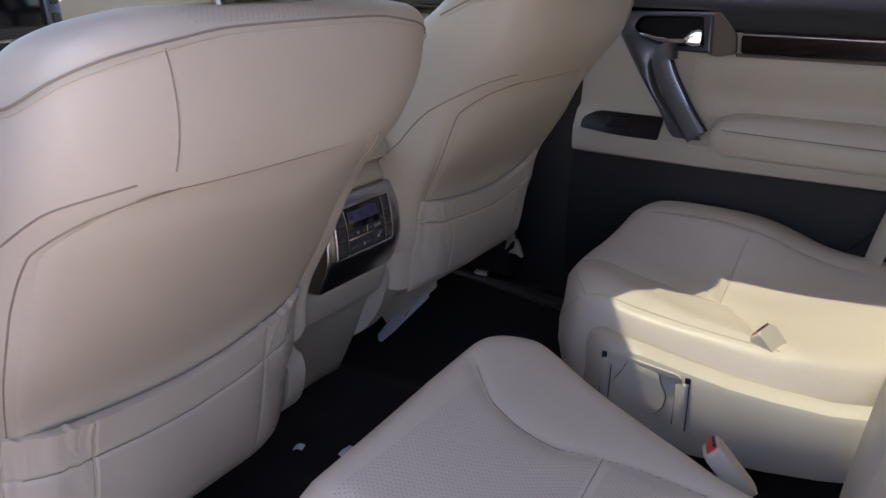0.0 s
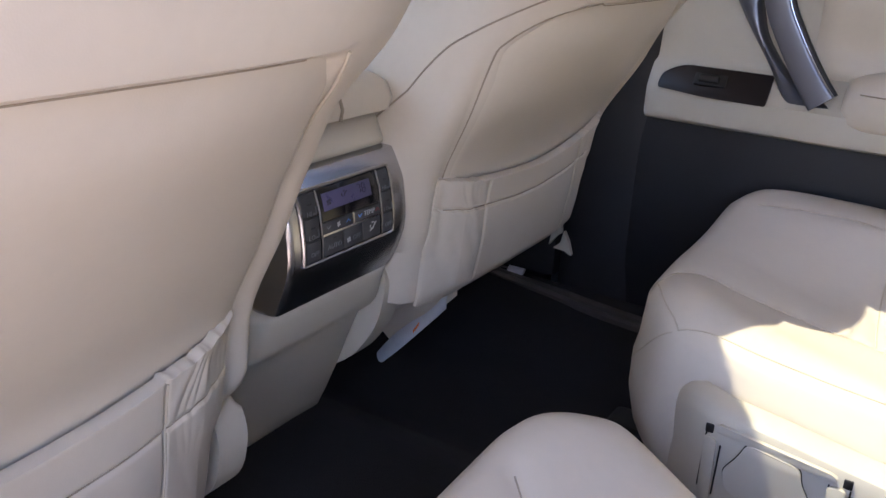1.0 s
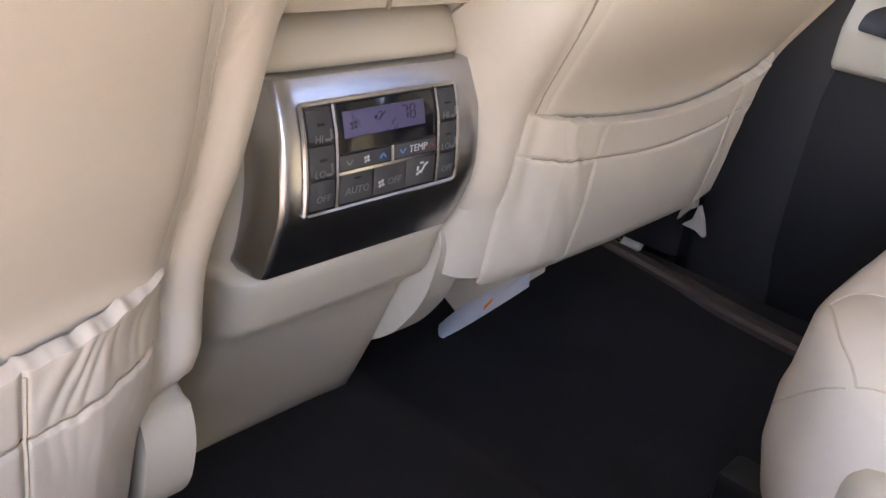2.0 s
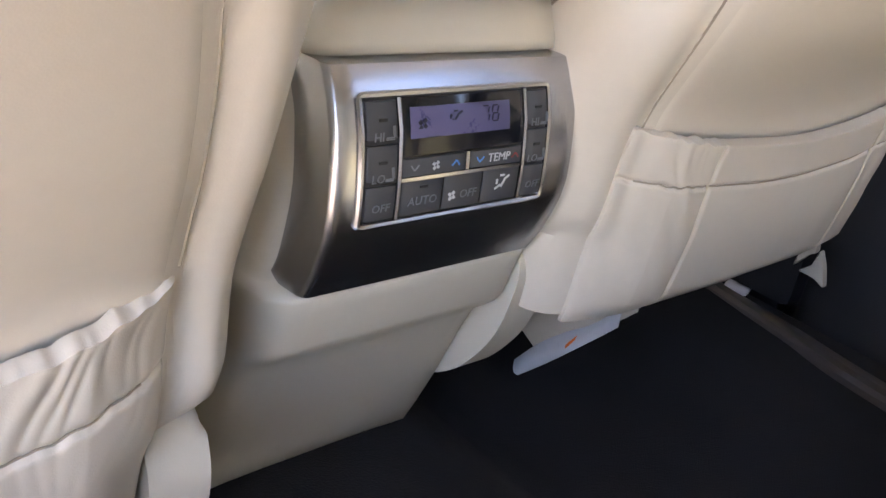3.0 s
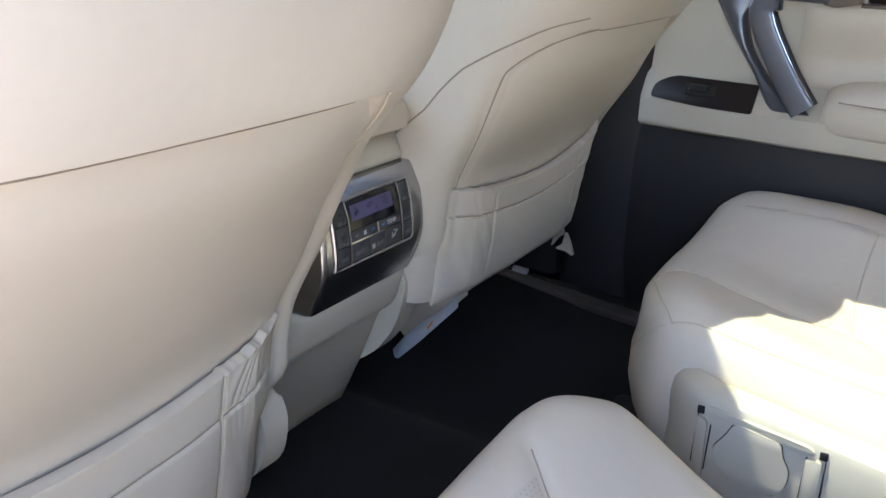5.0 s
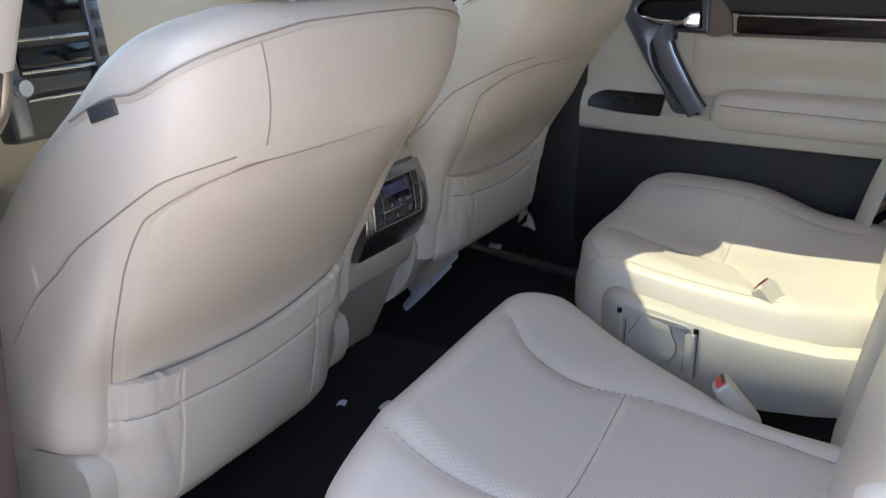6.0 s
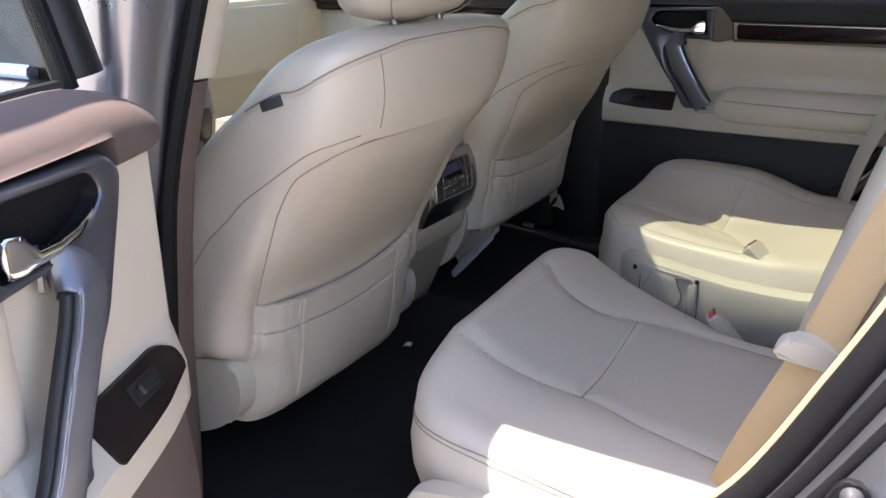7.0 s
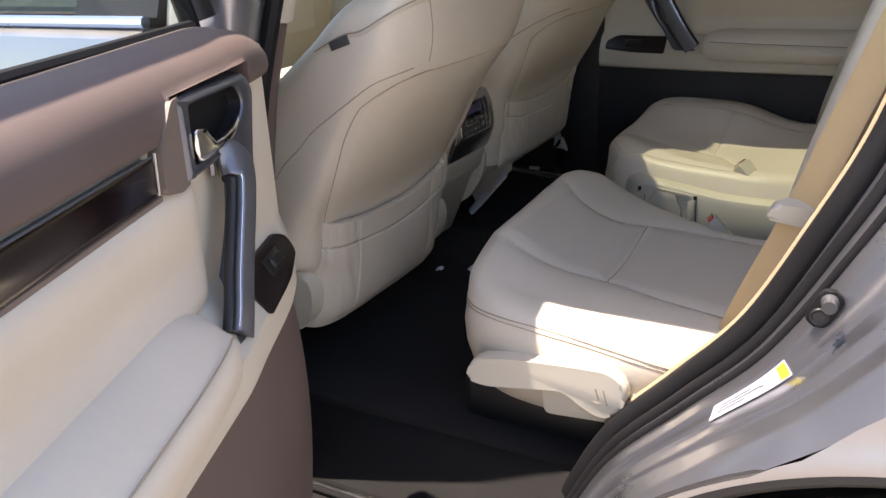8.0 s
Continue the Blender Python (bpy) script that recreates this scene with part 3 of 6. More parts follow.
        return (u, 0.004 + 0.014 * k**0.5 - 0.012 * math.exp(-((z - 1.10) / 0.035)**2) * k, z)

    p("insert", sheet(insert, span(0.255, 0.82, 40), span(1.045, 1.186, 24)), LEATHER, text="cream leather insert")
    # armrest: a padded top that slopes up to the panel
    rings = []
    arm = curve_of([0.312, 0.318, 0.33, 0.36, 0.45, 0.62, 0.72, 0.78], [0.046, 0.054, 0.060, 0.066, 0.072, 0.074, 0.062, 0.03])
    for u in [0.312, 0.314, 0.318, 0.325, 0.335, 0.35, 0.38, 0.42, 0.46, 0.52, 0.58, 0.64, 0.69, 0.73, 0.76, 0.78]:
        v = arm(u)
        g = min(1.0, max(0.0, (u - 0.312) / 0.05))**0.5
        top, back = 1.040 - 0.006 * (1 - g) - 0.016 * (u - 0.3), 1.046 + 0.022 * g
        rings.append([(u, -0.005, 0.985), (u, v * 0.6, 0.985), (u, v - 0.006, 0.988), (u, v, 0.996), (u, v + 0.002, 1.012), (u, v, top - 0.008), (u, v - 0.005, top - 0.001), (u, v - 0.014, top + 0.005), (u, v * 0.5, (top + back) / 2 + 0.007), (u, 0.016, back + 0.002), (u, 0.004, back + 0.006), (u, -0.005, back + 0.008)])
    arm_ob = p("armrest", loft(rings), LEATHER, text="cream leather padded armrest", angle=60)
    p("seam", tube([(u, arm(u) - 0.0035, 1.0405 - 0.016 * (u - 0.3)) for u in span(0.335, 0.76, 30)], 0.0011, 5), SEAM, arm_ob)
    # switch plate on the slope of the ledge
    flat = Matrix(((1, 0, 0, 0), (0, 0, 1, 0.0), (0, 1, 0, 0), (0, 0, 0, 1)))
    out = rounded([(0.026, 1.008), (0.028, 1.030), (0.060, 1.047), (0.206, 1.046), (0.206, 1.003), (0.12, 1.003)], [0.004, 0.012, 0.024, 0.003, 0.003, 0.03])
    plate = prism(out, 0.006, flat, 0.0018)
    for q in plate.verts:
        q.co.y += mid(max(0.02, q.co.x), max(1.004, q.co.z)) - 0.001
    sw = p("switch_plate", plate, SWITCHWOOD, text="dark glossy wood switch plate")
    p("switch_well", box((0.052, 0.004, 0.022), pose(0.112, mid(0.112, 1.029) + 0.0045, 1.029, 38), 0.002), BLACK, sw)
    p("window_switch", box((0.034, 0.009, 0.014), pose(0.110, mid(0.11, 1.029) + 0.0065, 1.031, 38), 0.004, 3), BLACK, sw)
    # handle surround: a rounded grey band from the bowl down to the armrest, with the bowl sunk into it
    def swell(z, u=0.2):
        foot = 0.8 * mid(u, max(z, 1.004)) - 0.010 if z < 1.06 else 0.0
        return 0.019 + 0.011 * math.exp(-((z - 1.12) / 0.06)**2) + max(0.0, foot)

    outer = rounded([(0.290, 1.263), (0.108, 1.258), (0.086, 1.238), (0.098, 1.206), (0.171, 1.096), (0.232, 1.006), (0.306, 1.002), (0.304, 1.018), (0.230, 1.042), (0.182, 1.106), (0.168, 1.160), (0.204, 1.183), (0.290, 1.181)],
                    [0.004, 0.026, 0.02, 0.03, 0.04, 0.01, 0.006, 0.02, 0.03, 0.03, 0.012, 0.01, 0.004], 6)
    hole = rounded([(0.150, 1.205), (0.124, 1.226), (0.140, 1.248), (0.266, 1.252), (0.274, 1.194), (0.20, 1.192)], [0.02, 0.022, 0.014, 0.006, 0.006, 0.02], 6)

    def drawn_in(loop, by):
        """The loop moved inwards (or outwards, where by is negative)."""
        area = sum(a[0] * b[1] - b[0] * a[1] for a, b in zip(loop, loop[1:] + loop[:1]))
        out = []
        for k, c in enumerate(loop):
            a, b = Vector(loop[k - 1]), Vector(loop[(k + 1) % len(loop)])
            t = b - a
            if t.length < 1e-7:
                t = Vector((1.0, 0.0))
            nn = Vector((-t.y, t.x)).normalized() * math.copysign(1, area)
            out.append((c[0] + nn.x * by, c[1] + nn.y * by))
        return out

    band = bmesh.new()
    loops = []
    for by, drop in ((0.0, None), (0.0, 0.011), (0.0012, 0.006), (0.004, 0.002), (0.008, 0.0)):
        loops.append([band.verts.new((u, -0.012 if drop is None else swell(z, u) - drop, z)) for u, z in drawn_in(outer, by)])
    for la, lb in zip(loops, loops[1:]):
        for k in range(len(la)):
            band.faces.new((la[k], la[(k + 1) % len(la)], lb[(k + 1) % len(la)], lb[k]))
    wells = []
    for by, drop in ((-0.003, 0.0), (-0.001, 0.001), (0.0, 0.003)):
        wells.append([band.verts.new((u, swell(z) - drop, z)) for u, z in drawn_in(hole, by)])
    for la, lb in zip(wells, wells[1:]):
        for k in range(len(la)):
            band.faces.new((la[k], la[(k + 1) % len(la)], lb[(k + 1) % len(la)], lb[k]))
    rim_edges = [band.edges.get((lp[k], lp[(k + 1) % len(lp)])) for lp in (loops[-1], wells[0]) for k in range(len(lp))]
    bmesh.ops.triangle_fill(band, use_beauty=True, use_dissolve=False, edges=rim_edges)
    bez = p("handle_band", band, GUNMETAL, text="grey satin handle surround", angle=35)
    bowl = bmesh.new()
    cup = [[bowl.verts.new((u, max(0.003, swell(z) - drop), z)) for u, z in drawn_in(hole, by)] for by, drop in ((0.0, 0.003), (0.001, 0.010), (0.004, 0.026))]
    for la, lb in zip(cup, cup[1:]):
        for k in range(len(la)):
            bowl.faces.new((la[k], la[(k + 1) % len(la)], lb[(k + 1) % len(la)], lb[k]))
    bowl.faces.new(cup[-1])
    p("bowl", bowl, RUBBER, bez, "black recess behind the handle")
    out = rounded([(0.280, 1.263), (0.297, 1.263), (0.331, 1.226), (0.336, 1.184), (0.300, 1.176), (0.280, 1.180)], [0.003, 0.01, 0.014, 0.006, 0.02, 0.003])
    p("surround_cap", prism(out, 0.0165, flat, 0.005, 4), TAUPE, text="taupe plastic surround cap")
    p("cap_edge", tube([(0.337, 0.012, 1.224), (0.341, 0.012, 1.186)], 0.0016, 6), CREAM)
    rings = []
    for x, y, z, w, h in ((0.136, 0.0135, 1.213, 0.002, 0.0025), (0.150, 0.018, 1.211, 0.003, 0.0035), (0.175, 0.022, 1.205, 0.003, 0.0045), (0.205, 0.0235, 1.202, 0.003, 0.005), (0.232, 0.0235, 1.203, 0.004, 0.006), (0.243, 0.023, 1.208, 0.0035, 0.012), (0.247, 0.0225, 1.210, 0.003, 0.0155), (0.262, 0.021, 1.211, 0.003, 0.0165), (0.266, 0.020, 1.211, 0.003, 0.014), (0.268, 0.0190, 1.211, 0.001, 0.004)):
        rings.append([(x, y + w * math.copysign(abs(math.cos(t))**0.7, math.cos(t)), z + h * math.copysign(abs(math.sin(t))**0.7, math.sin(t))) for t in (2 * math.pi * k / 16 for k in range(16))])
    p("lever", loft(rings), CHROME, bez, "chrome door handle lever")
    # pull handle: a strap that curls out under the bowl and runs down to the armrest, black behind
    mid_line = smooth_line([(0.216, 0.008, 1.186), (0.204, 0.026, 1.184), (0.194, 0.037, 1.168), (0.203, 0.039, 1.140), (0.222, 0.040, 1.106), (0.246, 0.042, 1.068), (0.268, 0.046, 1.038), (0.284, 0.048, 1.018)], 6)
    rings, backs = [], []
    for k, q in enumerate(mid_line):
        t = (mid_line[min(k + 1, len(mid_line) - 1)] - mid_line[max(k - 1, 0)]).normalized()
        a = t.cross(Vector((0, 1, 0)))
        a = a.normalized() if a.length > 0.3 else Vector((-0.8, 0, -0.6))
        if a.x > 0:
            a = -a
        nn = a.cross(t).normalized()
        if nn.y < 0:
            nn = -nn
        w = 0.0180 + 0.002 * (2 * k / (len(mid_line) - 1) - 1)**2
        loop = [2 * math.pi * j / 20 for j in range(20)]
        rings.append([q + a * w * math.copysign(abs(math.cos(r))**0.32, math.cos(r)) + nn * 0.0052 * math.copysign(abs(math.sin(r))**0.42, math.sin(r)) for r in loop])
        if k >= 5:
            backs.append([q - a * 0.009 - nn * 0.0095 + a * 0.0150 * math.copysign(abs(math.cos(r))**0.35, math.cos(r)) + nn * 0.0060 * math.copysign(abs(math.sin(r))**0.7, math.sin(r)) for r in loop])
    grip_ob = p("pull_handle", loft(rings), STRAP, text="grey satin pull handle", angle=50)
    p("grip_lining", loft(backs), BLACK, grip_ob, "black grip lining", angle=50)
    # chrome line put in for the highlight along the strap's edge
    p("edge_glint", tube([Vector(r[9]).lerp(Vector(r[10]), 0.5) + Vector((0.0004, 0.001, 0)) for r in rings[12:-1]], 0.0008, 6), CHROME, grip_ob, "chrome line standing in for the edge's highlight")
    # wood strip and pad above
    strip = prism(rounded([(0.344, 1.186), (0.342, 1.221), (0.835, 1.221), (0.82, 1.186)], 0.004), 0.011, Matrix(((1, 0, 0, 0), (0, 0, 1, 0.002), (0, 1, 0, 0), (0, 0, 0, 1))), 0.004)
    p("wood_strip", strip, WOOD, text="dark glossy wood strip")
    # far door: thicker silver line stands in for sky reflected along the wood
    p("strip_glint", tube([(0.344, 0.012, 1.2225), (0.6, 0.012, 1.2225), (0.835, 0.012, 1.2225)], 0.0013 if dark == BROWN else 0.0022, 6), GUNMETAL if dark == BROWN else SILVER)
    p("strip_base", tube([(0.335, 0.008, 1.181), (0.6, 0.008, 1.182), (0.82, 0.008, 1.182)], 0.0045, 6), TAUPE)
    rings = []
    for u in [-0.045, -0.043, -0.039, -0.031, -0.02, -0.005, 0.015, 0.04, 0.07, 0.084, 0.087, 0.10, 0.15, 0.25, 0.294, 0.297, 0.34, 0.4, 0.55, 0.7, 0.79, 0.825, 0.84, 0.845]:
        f = min(1.0, max(0.0, (u + 0.0455) / 0.13))
        f = (1 - (1 - f)**2.6)**0.62 * (1.0 if u < 0.8 else max(0.05, 1 - ((u - 0.8) / 0.046)**2)**0.5)
        low = 1.225 if u > 0.10 else 1.236 - 0.10 * max(0.0, -0.02 - u)
        tuck = 0.030 * (1 - f)
        top = low + 0.015 + (1.302 - low - 0.015) * f
        ring = [(-0.080, low), (-0.080, top - 0.012), (-0.074, top - 0.003)]
        for k in span(0, 1, 14):
            t = k * math.pi / 2
            ring.append((-0.066 + (0.080 - tuck) * math.sin(t)**0.86, low + 0.008 + (top - low - 0.008) * math.cos(t)**0.72))
        ring += [(0.012 - tuck, low + 0.003), (0.006 - tuck, low), (-0.03, low)]
        if 0.086 < u < 0.296:
            ring = [(v, max(z, 1.265) if v > -0.05 else z) for v, z in ring]
        rings.append([(u, v, z) for v, z in ring])
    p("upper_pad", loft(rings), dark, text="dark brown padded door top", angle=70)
    # window frame and glass
    fr = [(-0.040, 1.30), (-0.005, 1.69), (0.06, 1.715), (0.80, 1.705), (0.88, 1.66), (0.88, 1.42), (0.85, 1.30)]
    line = smooth_line([(u, -0.09 + 0.09 * -((z - 1.3) / 0.4) * 0.9, z) for u, z in fr], 5)
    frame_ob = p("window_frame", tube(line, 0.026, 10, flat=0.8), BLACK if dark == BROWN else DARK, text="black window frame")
    p("window_seal", tube([q + Vector((0.026 * (1 if q.x < 0.4 else -1), 0.0, -0.01)) for q in line], 0.012, 8), RUBBER, frame_ob, "black rubber window seal")
    p("belt_seal", tube([(0.03, -0.072, 1.299), (0.4, -0.072, 1.303), (0.84, -0.072, 1.301)], 0.008, 8), RUBBER, text="black rubber window seal")
    pane = prism([(-0.03, 1.30), (0.005, 1.70), (0.82, 1.70), (0.87, 1.6), (0.86, 1.30)], 0.004, Matrix(((1, 0, 0, 0), (0, 0, 1, -0.088), (0, 1, 0, 0), (0, 0, 0, 1))))
    for q in pane.verts:
        q.co.y -= 0.08 * (q.co.z - 1.3) / 0.4
    # far pane is dark to cut light, near pane stays clear
    g = p("window_pane", pane, CLEARPANE if dark == BROWN else PRIVACY, text="window glass")
    return d


def far_at(u, v, z):
    return Vector((0.055 + u, 0.731 - v, z))


HINGE, ALONG = Vector((0.1975, -0.939)), Vector((math.cos(radians(68.6)), -math.sin(radians(68.6))))
INWARD = Vector((-ALONG.y, ALONG.x))


def near_at(u, v, z):
    q = HINGE + ALONG * u + INWARD * v
    return Vector((q.x, q.y, z - 0.0133))


# far door's brown trim takes the darker tone to carry the cabin's shade
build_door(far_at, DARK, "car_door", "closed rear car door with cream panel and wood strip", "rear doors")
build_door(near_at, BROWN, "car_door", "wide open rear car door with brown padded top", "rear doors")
# seals on the near pillar, beside the hinge
for k, (dx, dy, r) in enumerate(((0.075, -0.035, 0.013), (0.055, -0.075, 0.016))):
    line = [(dx - 0.070 + curve_of([0.585, 0.72, 0.87, 1.0, 1.166, 1.26, 1.7], [0.006, 0.022, 0.030, 0.046, 0.072, 0.094, 0.20])(z), MID - 0.765 + dy + 0.10 * max(0.0, (z - 1.1) / 0.6)**1.3, z) for z in span(0.6, 1.68, 20)]
    setting("pillar_seal" if k == 0 else "pillar_seal_outer", tube(line, r, 8), RUBBER, "black rubber seal on the door pillar", "seal")
# front doors, closed, seen past the seats
for side, tag in ((-1, "near"), (1, "far")):
    yw = MID + side * 0.75
    fd = thing("front_car_door", (-0.6, yw, 0.62), "closed front car door with cream trim and wood strip", "car door", "front doors")
    rings = []
    for x in span(-1.10, -0.05, 12):
        rings.append([(x, MID + side * a, z) for a, z in ((0.85, 0.46), (0.905, 0.50), (0.925, 0.70), (0.935, 0.90), (0.925, 1.05), (0.915, 1.18), (0.895, 1.255), (0.875, 1.268), (0.845, 1.265))])
    part("outer_skin", loft(rings), PAINT, fd, "grey metallic painted outer skin")
    part("belt_moulding", tube([(-1.10, MID + side * 0.872, 1.274), (-0.05, MID + side * 0.872, 1.276)], 0.009, 8), CHROME, fd, "bright window moulding")
    part("belt_seal", tube([(-1.10, MID + side * 0.855, 1.280), (-0.05, MID + side * 0.855, 1.282)], 0.007, 8), RUBBER, fd, "black window seal")
    # cover is widened forward to block stray sun on the floor
    part("pillar_cover", sheet(lambda u, v: (-0.20 + 0.17 * u + 0.03 * v, MID + side * (0.868 - 0.125 * v), 1.282 + 0.40 * v), [0, 1], span(0, 1, 6), thick=(0, -side * 0.02, 0)), BLACK, fd, "black pillar cover")
    part("trim_panel", box((1.0, 0.10, 0.28), pose(-0.57, yw + side * 0.02, 1.10), 0.02), CREAM, fd, "cream door panel")
    # unseen armrest, added to shade the sill and floor behind it
    part("armrest", box((0.54, 0.10, 0.09), pose(-0.49, yw - side * 0.075, 1.00), 0.03, 4), CREAM, fd, "cream armrest block added to keep sun off the sill")
    part("lower_trim", box((1.0, 0.12, 0.36), pose(-0.57, yw + side * 0.035, 0.80), 0.02), DARK, fd, "dark lower door trim")
    part("wood_strip", box((0.8, 0.03, 0.035), pose(-0.55, yw - side * 0.035, 1.245), 0.006), WOOD, fd, "dark glossy wood strip")
    # pad is widened inwards to block stray sun
    part("upper_pad", box((1.0, 0.17, 0.05), pose(-0.57, yw + side * 0.015, 1.275), 0.02), DARK, fd, "dark padded door top")
    part("window_pane", sheet(lambda u, v: (-1.08 + 0.95 * u + 0.50 * v * (1 - u), MID + side * (0.856 - 0.150 * v), 1.282 + 0.40 * v), span(0, 1, 6), span(0, 1, 6)), FRONTGLASS, fd, "green tinted window glass")

# black filler added to stop a light leak between the far pillar and the far door, and the carpet edge along the far
# sill
setting("pillar_filler_far", box((0.16, 0.03, 0.75), pose(0.03, 0.795, 0.93), 0.004), BLACK, "black filler behind the door edge", "seal")
strip_line = smooth_line([(-0.30, 0.722, 0.612), (-0.212, 0.698, 0.612), (-0.05, 0.668, 0.611), (0.08, 0.640, 0.610), (0.40, 0.62, 0.608)], 6)
setting("sill_edge_far", loft([[q + Vector((0, a, b)) for a, b in ((-0.014, -0.01), (-0.013, 0.004), (-0.008, 0.009), (0.006, 0.010), (0.020, 0.004), (0.040, 0.001), (0.040, -0.01))] for q in strip_line]), SILLTRIM_GLOSS, "dark edge strip of the far sill, lightened for its sheen", "trim")


# ---- front seats ----
def front_seat(cy, dz, tag_side, label, wide=1.0, PT=1.168, seed=3, full=1, foot=0.692):
    s = thing("front_seat", (-0.25, cy, FLOOR + dz * 0), label, "car seat", "front seats")
    xr = curve_of([0.69, 0.745, 0.80, 0.85, 0.90, 1.0, 1.1, 1.18, 1.24, 1.283, 1.30, 1.308], [0.010, 0.022, 0.029, 0.034, 0.045, 0.112, 0.185, 0.241, 0.253, 0.255, 0.247, 0.225])
    aa = curve_of([0.69, 0.745, 0.85, 0.95, 1.05, 1.146, 1.22, 1.27, 1.295, 1.308], [0.065, 0.07, 0.08, 0.095, 0.115, 0.122, 0.095, 0.072, 0.05, 0.025])
    hh = curve_of([0.69, 0.745, 0.765, 0.80, 0.815, 0.824, 0.835, 0.86, 0.95, 1.05, 1.1, 1.2, 1.25, 1.283, 1.30, 1.308],
                  [w * wide for w in (0.214, 0.220, 0.223, 0.228, 0.238, 0.256, 0.268, 0.272, 0.268, 0.260, 0.256, 0.258, 0.254, 0.242, 0.214, 0.165)])

    if not full:
        inner_hh = hh
        hh = lambda z: inner_hh(z) + 0.022 * min(1.0, max(0.0, (0.826 - z) / 0.02))

    # the inboard flank of the driver's seat is fuller and rounder than the other
    extra = curve_of([0.69, 0.85, 0.95, 1.05, 1.15, 1.22, 1.308], [0.0, 0.0, 0.004, 0.008, 0.006, 0.002, 0.0])

    def power(z, u=-1):
        if u * full > 0:
            return 2.3 + 0.7 * min(1.0, max(0.0, (1.06 - z) / 0.09)) + 1.4 * min(1.0, max(0.0, (0.97 - z) / 0.12)) + 1.0 * min(1.0, max(0.0, (z - 1.12) / 0.12))
        return 3.3 + 1.3 * min(1.0, max(0.0, (1.06 - z) / 0.12))

    def half_width(z, u=-1):
        return hh(z) + (extra(z) if u * full > 0 else 0.0)

    PB = foot + 0.012
    left = curve_of([PB, 0.85, 0.90, 1.0, PT - 0.05, PT - 0.036, PT - 0.022, PT - 0.011, PT - 0.004, PT], [-0.203, -0.207, -0.213, -0.235, -0.240, -0.235, -0.224, -0.206, -0.180, -0.150])
    right = curve_of([PB, 0.85, 0.92, 0.97, 1.0, 1.03, 1.055, 1.085, 1.12, 1.147, 1.168], [0.219, 0.221, 0.220, 0.214, 0.209, 0.203, 0.196, 0.185, 0.168, 0.153, 0.143])

    def roll(u, z):
        """The padded roll that stands beside the panel, past a shallow valley."""
        c = right(z) * wide if u > 0 else left(z) * wide
        d = abs(u) - abs(c)
        w = min(1.0, max(0.0, (z - 0.80) / 0.05)) * min(1.0, max(0.0, (PT - 0.02 - z) / 0.08))
        return w * (1.0 if u > 0 else 0.6) * (0.0105 * math.exp(-((d - 0.026) / 0.014)**2) - 0.0045 * math.exp(-((d - 0.003) / 0.006)**2))

    def sunk(u, z):
        """How far the cover dives under its rolled edge above the panel."""
        t = PT - z
        if t < 0:
            return 0.0
        low = min(z, PT - 0.006)
        side = min(1.0, max(0.0, min((u - left(low) * wide) / 0.030, (right(low) * wide - u + 0.010) / 0.030)))
        return 0.014 * min(1.0, t / 0.007)**0.6 * side * side * (3 - 2 * side) * (1 - min(1.0, max(0.0, (t - 0.05) / 0.03)))

    def rear(u, z, off=0.0):
        h, a = half_width(z, u), aa(z)
        k = min(abs(u) / h, 0.999)
        N = power(z, u)
        x = xr(z) - a * (1 - (1 - k**N)**(1 / N)) + roll(u, z)
        return Vector((x + off, cy + u, z + dz))

    rings = []
    zs = sorted(span(foot + 0.006, 1.283, 70) + [PT - q for q in (0.0, 0.001, 0.002, 0.0035, 0.005, 0.007, 0.0095)]) + [1.288, 1.293, 1.298, 1.302, 1.305, 1.308]
    for z in zs:
        a = aa(z)
        ring = []
        for k in range(168):
            t = 2 * math.pi * k / 168
            c, q = math.cos(t), math.sin(t)
            N, h = power(z, q), half_width(z, q)
            x = math.copysign(abs(c)**(2 / N), c)
            y = math.copysign(abs(q)**(2 / N), q)
            bol = 0.12 * abs(y)**3 * max(0, -x)**0.8 * min(1.0, max(0.0, (1.31 - z) / 0.30))
            out = (roll(h * y, z) - sunk(h * y, z)) * min(1.0, max(0.0, c) * 4) if c > 0 else 0.0
            ring.append((xr(z) - a + a * x - bol + out, cy + h * y, z + dz))
        rings.append(ring)
    back = part("backrest", loft(rings), LEATHER, s, "parchment leather backrest cover")
    back.data.materials.append(PERF)
    for f in back.data.polygons:
        if f.center.z - dz > 1.292 and abs(f.center.y - cy) < 0.135 and f.center.x < xr(1.29) - 0.006:
            f.material_index = 1

    # the back panel, set into the cover, with one rounded upper corner
    def panel(e, z):
        a, c = left(z) * wide, right(z) * wide
        u = a + (c - a) * (e + 1) / 2
        edge = min(u - a, c - u)
        lift = -0.010 + 0.0170 * min(1.0, max(0.0, edge / 0.022))**0.6 - 0.0055 * min(1.0, max(0.0, (edge - 0.022) / 0.030))
        rise = min(1.0, (PT - z) / 0.055)
        lift = min(lift, -0.0105 + 0.012 * rise * rise * (3 - 2 * rise))
        return rear(u, z, lift)

    es = [-1, -0.99, -0.975, -0.955, -0.93, -0.90, -0.86] + span(-0.82, 0.82, 36) + [0.86, 0.90, 0.93, 0.955, 0.975, 0.99, 1]
    pz = span(PB, PT - 0.05, 40) + [PT - 0.043, PT - 0.036, PT - 0.029, PT - 0.022, PT - 0.016, PT - 0.011, PT - 0.007, PT - 0.004, PT - 0.002, PT]
    part("back_panel", sheet(panel, es, pz), LEATHER, s, "parchment leather back panel")
